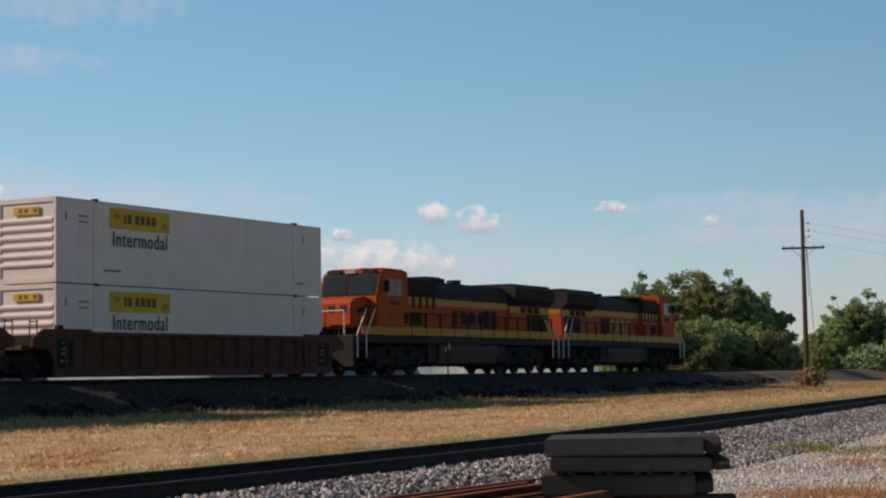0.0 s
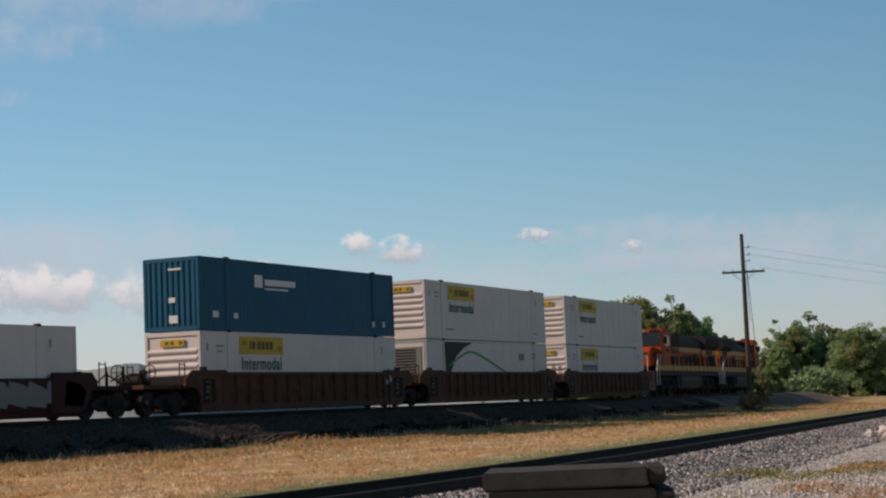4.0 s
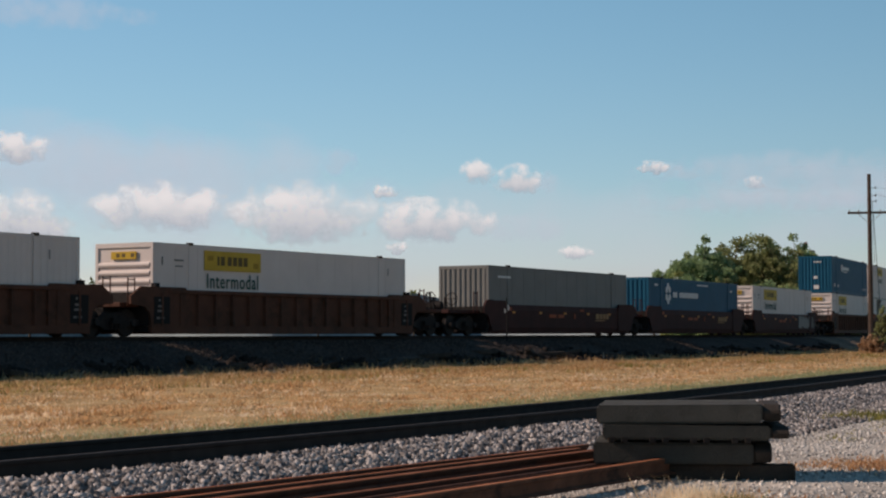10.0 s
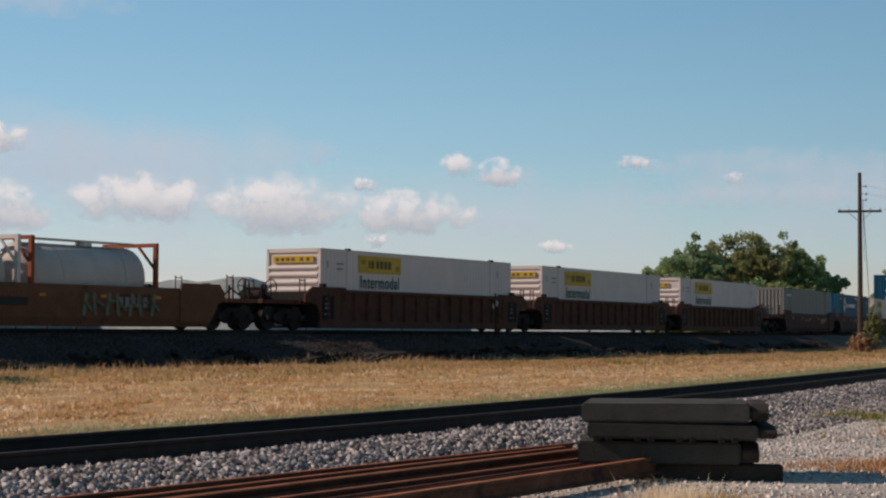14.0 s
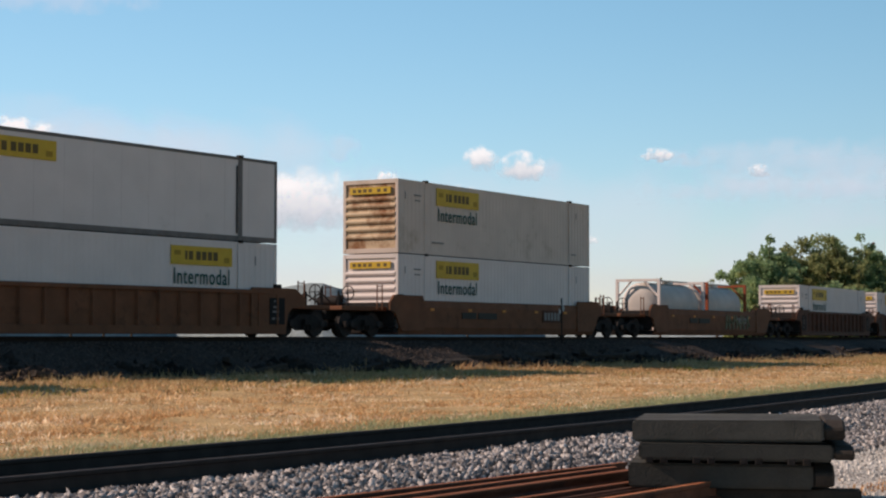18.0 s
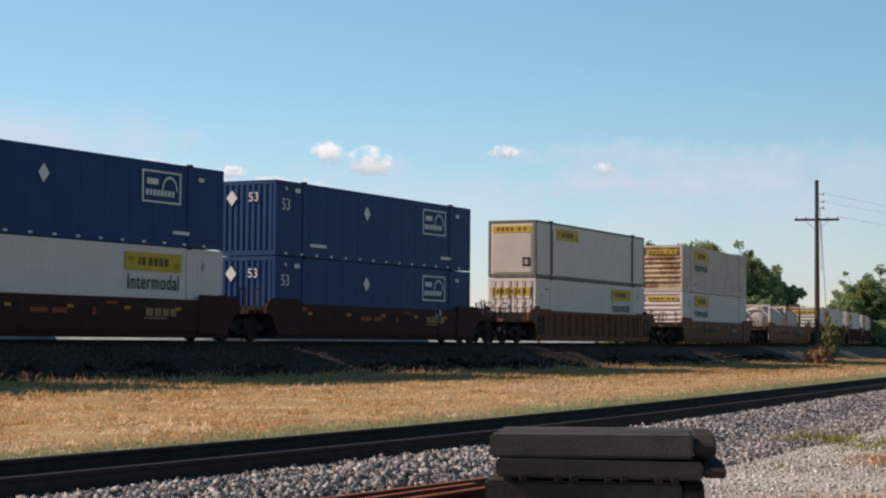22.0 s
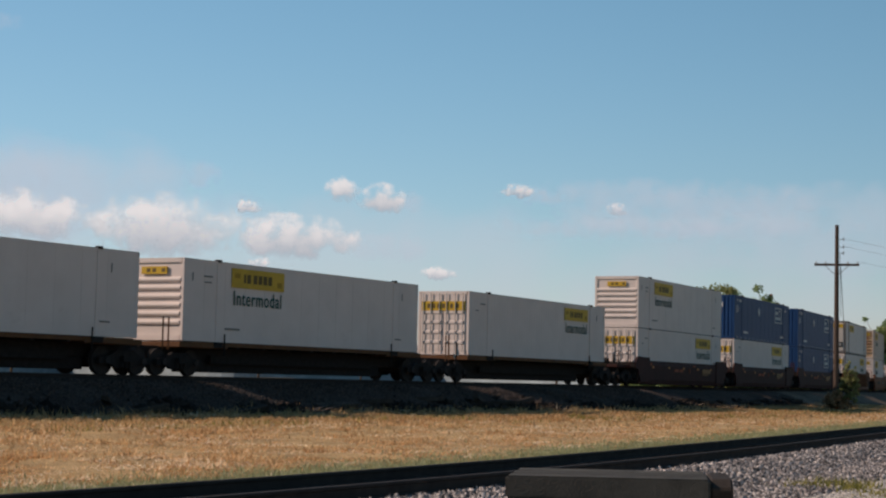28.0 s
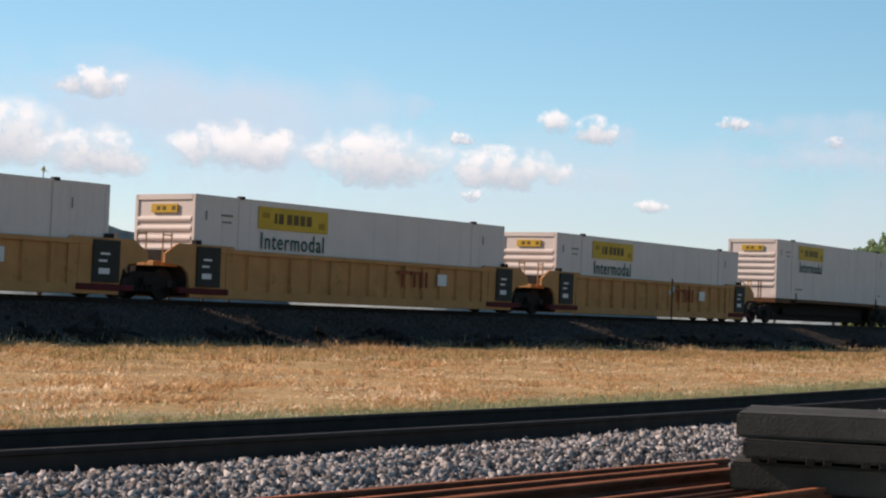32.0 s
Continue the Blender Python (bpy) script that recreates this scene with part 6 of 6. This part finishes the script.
def bank_stones(rng):
    s = rng.uniform(14, 90)
    n = rng.uniform(1.5, 5.2)
    x, y, a = main_line(s, n)
    return (x, y, ground_z(x, y) + 0.01)


gravel("siding_ballast", "loose grey ballast stones along the siding", 90000, siding_stones, 11, 0.022, 0.052)
gravel("dirt_gravel", "scattered small pale stones on the dirt", 90000, dirt_stones, 12, 0.006, 0.030, PALESTONE)
def foot_rubble(rng):
    s = rng.uniform(14, 120)
    x, y, a = main_line(s, rng.normal(5.3, 0.45))
    if noise.noise((s * 0.35, 1.0, 44)) < 0.02:
        return None
    return (x, y, ground_z(x, y) + 0.02)


def edge_pick(rng):
    s = rng.uniform(12, 130)
    n = rng.normal(6.4, 0.5)
    x, y, a = main_line(s, n)
    if noise.noise((s * 0.8, n, 3)) < 0.0:
        return None
    return (x, y, 0.7 + 0.8 * rng.random())


blades("tall_grass", "ragged tufts of pale grass at the foot of the bank", OLIVEGRASS, 12000, edge_pick, 0.22, 6, lean=0.9)
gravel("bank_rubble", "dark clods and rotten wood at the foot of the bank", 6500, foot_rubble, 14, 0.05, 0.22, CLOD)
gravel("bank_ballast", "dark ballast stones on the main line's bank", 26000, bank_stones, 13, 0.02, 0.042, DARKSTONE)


# ---- distance and clouds ----
def far_ridge():
    rng = np.random.default_rng(5)
    verts, faces = [], []
    n = 260
    for i in range(n + 1):
        az = radians(-10 + 110 * i / n)
        d = 1150 + 80 * math.sin(i * 0.21)
        h = 17 + 5 * noise.noise((i * 0.05, 0, 0)) + 4 * noise.noise((i * 0.4, 1, 0)) + 16 * smooth(28, 34, math.degrees(az)) + 14 * smooth(41, 47, math.degrees(az)) + 2.0 * noise.noise((i * 1.7, 2, 0))
        for dz, dd in ((0, 0), (h, 25), (h * 0.8, 80)):
            verts.append(((d + dd) * math.cos(az), (d + dd) * math.sin(az), dz))
    for i in range(n):
        for j in range(2):
            a = i * 3 + j
            faces.append((a, a + 3, a + 4, a + 1))
    # distance haze is mixed into the woods' pale blue-grey colour
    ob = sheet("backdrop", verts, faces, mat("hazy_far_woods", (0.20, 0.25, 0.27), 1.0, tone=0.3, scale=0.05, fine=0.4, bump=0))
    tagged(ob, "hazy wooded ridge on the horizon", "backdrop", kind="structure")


def cloud_mat(name, dense, solid):
    m = bpy.data.materials.new(name)
    m.use_nodes = True
    n, l = m.node_tree.nodes, m.node_tree.links
    n.remove(n["Principled BSDF"])
    uv = n.new("ShaderNodeUVMap")
    oi = n.new("ShaderNodeObjectInfo")
    off_ = n.new("ShaderNodeVectorMath")
    off_.operation = "MULTIPLY_ADD"
    comb = n.new("ShaderNodeCombineXYZ")
    l.new(oi.outputs["Random"], comb.inputs[0])
    l.new(oi.outputs["Random"], comb.inputs[2])
    l.new(comb.outputs[0], off_.inputs[0])
    off_.inputs[1].default_value = (57, 0, 91)
    l.new(uv.outputs[0], off_.inputs[2])
    nz = n.new("ShaderNodeTexNoise")
    nz.inputs["Scale"].default_value, nz.inputs["Detail"].default_value, nz.inputs["Roughness"].default_value = 1.6 if solid else 1.1, 6, 0.52
    l.new(off_.outputs[0], nz.inputs["Vector"])
    tc = n.new("ShaderNodeTexCoord")
    sep = n.new("ShaderNodeSeparateXYZ")
    # second UV layer runs from -1 to 1 over the cloud
    uv2 = n.new("ShaderNodeUVMap")
    uv2.uv_map = "unit"
    uv.uv_map = "puff"
    l.new(uv2.outputs[0], sep.inputs[0])

    def maths(op, a, b=None, c=None):
        q = n.new("ShaderNodeMath")
        q.operation = op
        for i, v in enumerate((a, b, c)):
            if v is None:
                continue
            if isinstance(v, (int, float)):
                q.inputs[i].default_value = v
            else:
                l.new(v, q.inputs[i])
        return q.outputs[0]
    xx = maths("MULTIPLY", sep.outputs[0], sep.outputs[0])
    yd = maths("MINIMUM", sep.outputs[1], 0.0)          # flatter base
    ysq = maths("MULTIPLY", sep.outputs[1], sep.outputs[1])
    yb = maths("MULTIPLY", maths("MULTIPLY", yd, yd), 0.6 if solid else 0.0)
    r2 = maths("ADD", maths("ADD", xx, ysq), yb)
    body = maths("SUBTRACT", 1.0, r2)
    dens = maths("ADD", maths("MULTIPLY", maths("SUBTRACT", nz.outputs["Fac"], 0.5), 3.0), maths("MULTIPLY", body, 1.25))
    mr = n.new("ShaderNodeMapRange")
    mr.interpolation_type = "SMOOTHSTEP"
    mr.inputs["From Min"].default_value, mr.inputs["From Max"].default_value = (0.2, 1.25) if solid else (0.1, 1.6)
    mr.inputs["To Max"].default_value = dense
    l.new(dens, mr.inputs["Value"])
    edge = n.new("ShaderNodeMapRange")
    edge.interpolation_type = "SMOOTHSTEP"
    edge.inputs["From Min"].default_value, edge.inputs["From Max"].default_value = 0.0, 0.3
    l.new(body, edge.inputs["Value"])
    alpha = maths("MULTIPLY", mr.outputs[0], edge.outputs[0])
    ramp = n.new("ShaderNodeMix")
    ramp.data_type = "RGBA"
    sh = n.new("ShaderNodeMapRange")
    sh.inputs["From Min"].default_value, sh.inputs["From Max"].default_value = -0.5, 0.45
    l.new(maths("ADD", sep.outputs[1], maths("MULTIPLY", maths("SUBTRACT", nz.outputs["Fac"], 0.5), 1.2)), sh.inputs["Value"])
    l.new(sh.outputs[0], ramp.inputs[0])
    ramp.inputs[6].default_value = (0.39, 0.51, 0.60, 1) if solid else (0.48, 0.62, 0.76, 1)
    ramp.inputs[7].default_value = (0.80, 0.90, 0.93, 1) if solid else (0.54, 0.67, 0.79, 1)
    em = n.new("ShaderNodeEmission")
    l.new(ramp.outputs[2], em.inputs["Color"])
    em.inputs["Strength"].default_value = 1.45
    tr = n.new("ShaderNodeBsdfTransparent")
    ms = n.new("ShaderNodeMixShader")
    l.new(alpha, ms.inputs[0])
    l.new(tr.outputs[0], ms.inputs[1])
    l.new(em.outputs[0], ms.inputs[2])
    l.new(ms.outputs[0], n["Material Output"].inputs["Surface"])
    return m


CLOUDS = []
CLOUD_LIST = [
    # kind, bearing, height, width and depth in degrees, seen from the tracks
    ("puff", 31.85, 5.58, 1.22, 1.02),
    ("puff", 30.51, 5.32, 1.65, 1.18),
    ("wisp", 29.58, 5.31, 0.79, 0.79),
    ("big", 42.08, 4.31, 5.11, 1.97),
    ("big", 37.63, 4.17, 5.11, 2.36),
    ("big", 33.41, 3.99, 4.52, 1.65),
    ("puff", 34.96, 4.98, 0.94, 0.51),
    ("puff", 28.67, 2.96, 1.22, 0.55),
    ("big", 46.68, 3.99, 3.74, 1.97),
    ("puff", 46.83, 6.24, 2.56, 1.18),
    ("puff", 26.05, 5.72, 1.18, 0.55),
    ("wisp", 25.17, 5.55, 1.18, 0.51),
    ("puff", 34.48, 3.14, 0.79, 0.51),
    ("wisp", 21.31, 5.58, 11.02, 1.38),
    ("wisp", 22.84, 4.62, 8.26, 0.79),
    ("wisp", 19.23, 4.71, 8.26, 0.98),
    ("wisp", 45.42, 5.75, 8.26, 2.36),
    ("wisp", 36.39, 6.01, 1.18, 0.98),
    ("big", 50.32, 4.46, 5.90, 2.95),
    ("puff", 22.85, 5.16, 0.79, 0.51),
    ("wisp", 30.25, 3.79, 2.95, 0.98),
    ("wisp", 41.43, 5.34, 13.77, 3.93),
    ("wisp", 33.00, 2.60, 46.00, 5.50),
    ("wisp", 14.00, 4.60, 22.00, 3.00),
    ("wisp", 46.00, 5.20, 20.00, 4.50),
    ("wisp", 45.50, 12.40, 12.00, 1.60),
    ("wisp", 47.00, 10.60, 9.00, 1.10),
    ("wisp", 40.00, 13.80, 14.00, 2.20),
]


def clouds():
    mats = {"puff": cloud_mat("white_cloud", 0.95, True), "wisp": cloud_mat("thin_cloud", 0.38, False)}
    mats["big"] = mats["puff"]
    for i, (kind, az, el, w, h) in enumerate(CLOUD_LIST):
        d = 3000 + 25 * i
        c = Vector((math.cos(radians(az)) * math.cos(radians(el)), math.sin(radians(az)) * math.cos(radians(el)), math.sin(radians(el)))) * d
        rt = Vector((math.sin(radians(az)), -math.cos(radians(az)), 0))
        up = rt.cross(c.normalized())
        W, Hh = d * math.tan(radians(w * 0.58)), d * math.tan(radians(h * 0.58))
        vs = [c + rt * a * W + up * b * Hh for a, b in ((-1, -1), (1, -1), (1, 1), (-1, 1))]
        ob = sheet("cloud", [tuple(v) for v in vs], [(0, 1, 2, 3)], mats[kind])
        asp = W / Hh
        for layer, k in (("puff", 0.5), ("unit", 1.0)):
            u = ob.data.uv_layers.new(name=layer)
            sx = asp if layer == "puff" else 1.0
            for j, (a, b) in enumerate(((-1, -1), (1, -1), (1, 1), (-1, 1))):
                u.data[j].uv = (a * sx * (0.9 if layer == "puff" else 1), b * (0.9 if layer == "puff" else 1))
        tagged(ob, {"puff": "small white fair-weather cloud", "big": "white cumulus cloud with grey base", "wisp": "thin faint streak of cloud"}[kind], "cloud", "clouds", "structure")
        CLOUDS.append(ob)


far_ridge()
clouds()

# ---- what moves ----
TRAVEL = [2.48, 15.53, 28.25, 40.88, 53.4, 65.99, 78.57, 91.27, 104.16, 116.8, 129.45, 142.09, 154.51, 166.86, 179.31, 191.48, 203.36, 215.36, 227.04, 238.82, 250.79, 262.85, 274.41, 286.52, 298.72, 311.22, 323.68, 336.13, 348.61, 361.02, 373.08, 385.37, 397.73]


# bearing and height of the clouds against their mean place, degrees: they drift and swell upwards
CLOUD_DRIFT = ((0, -1.9, -0.37), (2, -1.46, -0.31), (5, -1.28, -0.26), (8, -1.28, -0.27), (11, -1.1, -0.24), (14, -0.84, -0.19), (17, -0.02, -0.02), (18, 0.79, 0.18), (19, 1.23, 0.28), (20, 1.61, 0.34), (22, 2.01, 0.47), (24, 2.32, 0.54), (25, 2.39, 0.55), (28, 2.22, 0.53), (30, 2.33, 0.54), (32, 2.24, 0.68))


def train_pose(s, z, turn):
    x, y, a = main_line(s)
    return pose(x, y, RAIL_Z + z, 0, 0, math.degrees(a) + turn)


def motions():
    for ob, s, z, turn in TRAIN:
        walk(ob, [(t, train_pose(s + TRAVEL[t], z, turn)) for t in range(33)])
    for ob in CLOUDS:
        walk(ob, [(t, pose(0, 0, 0, 0, 0, az + 32) @ pose(0, 0, 0, 0, -el, 0) @ pose(0, 0, 0, 0, 0, -32)) for t, az, el in CLOUD_DRIFT])


motions()
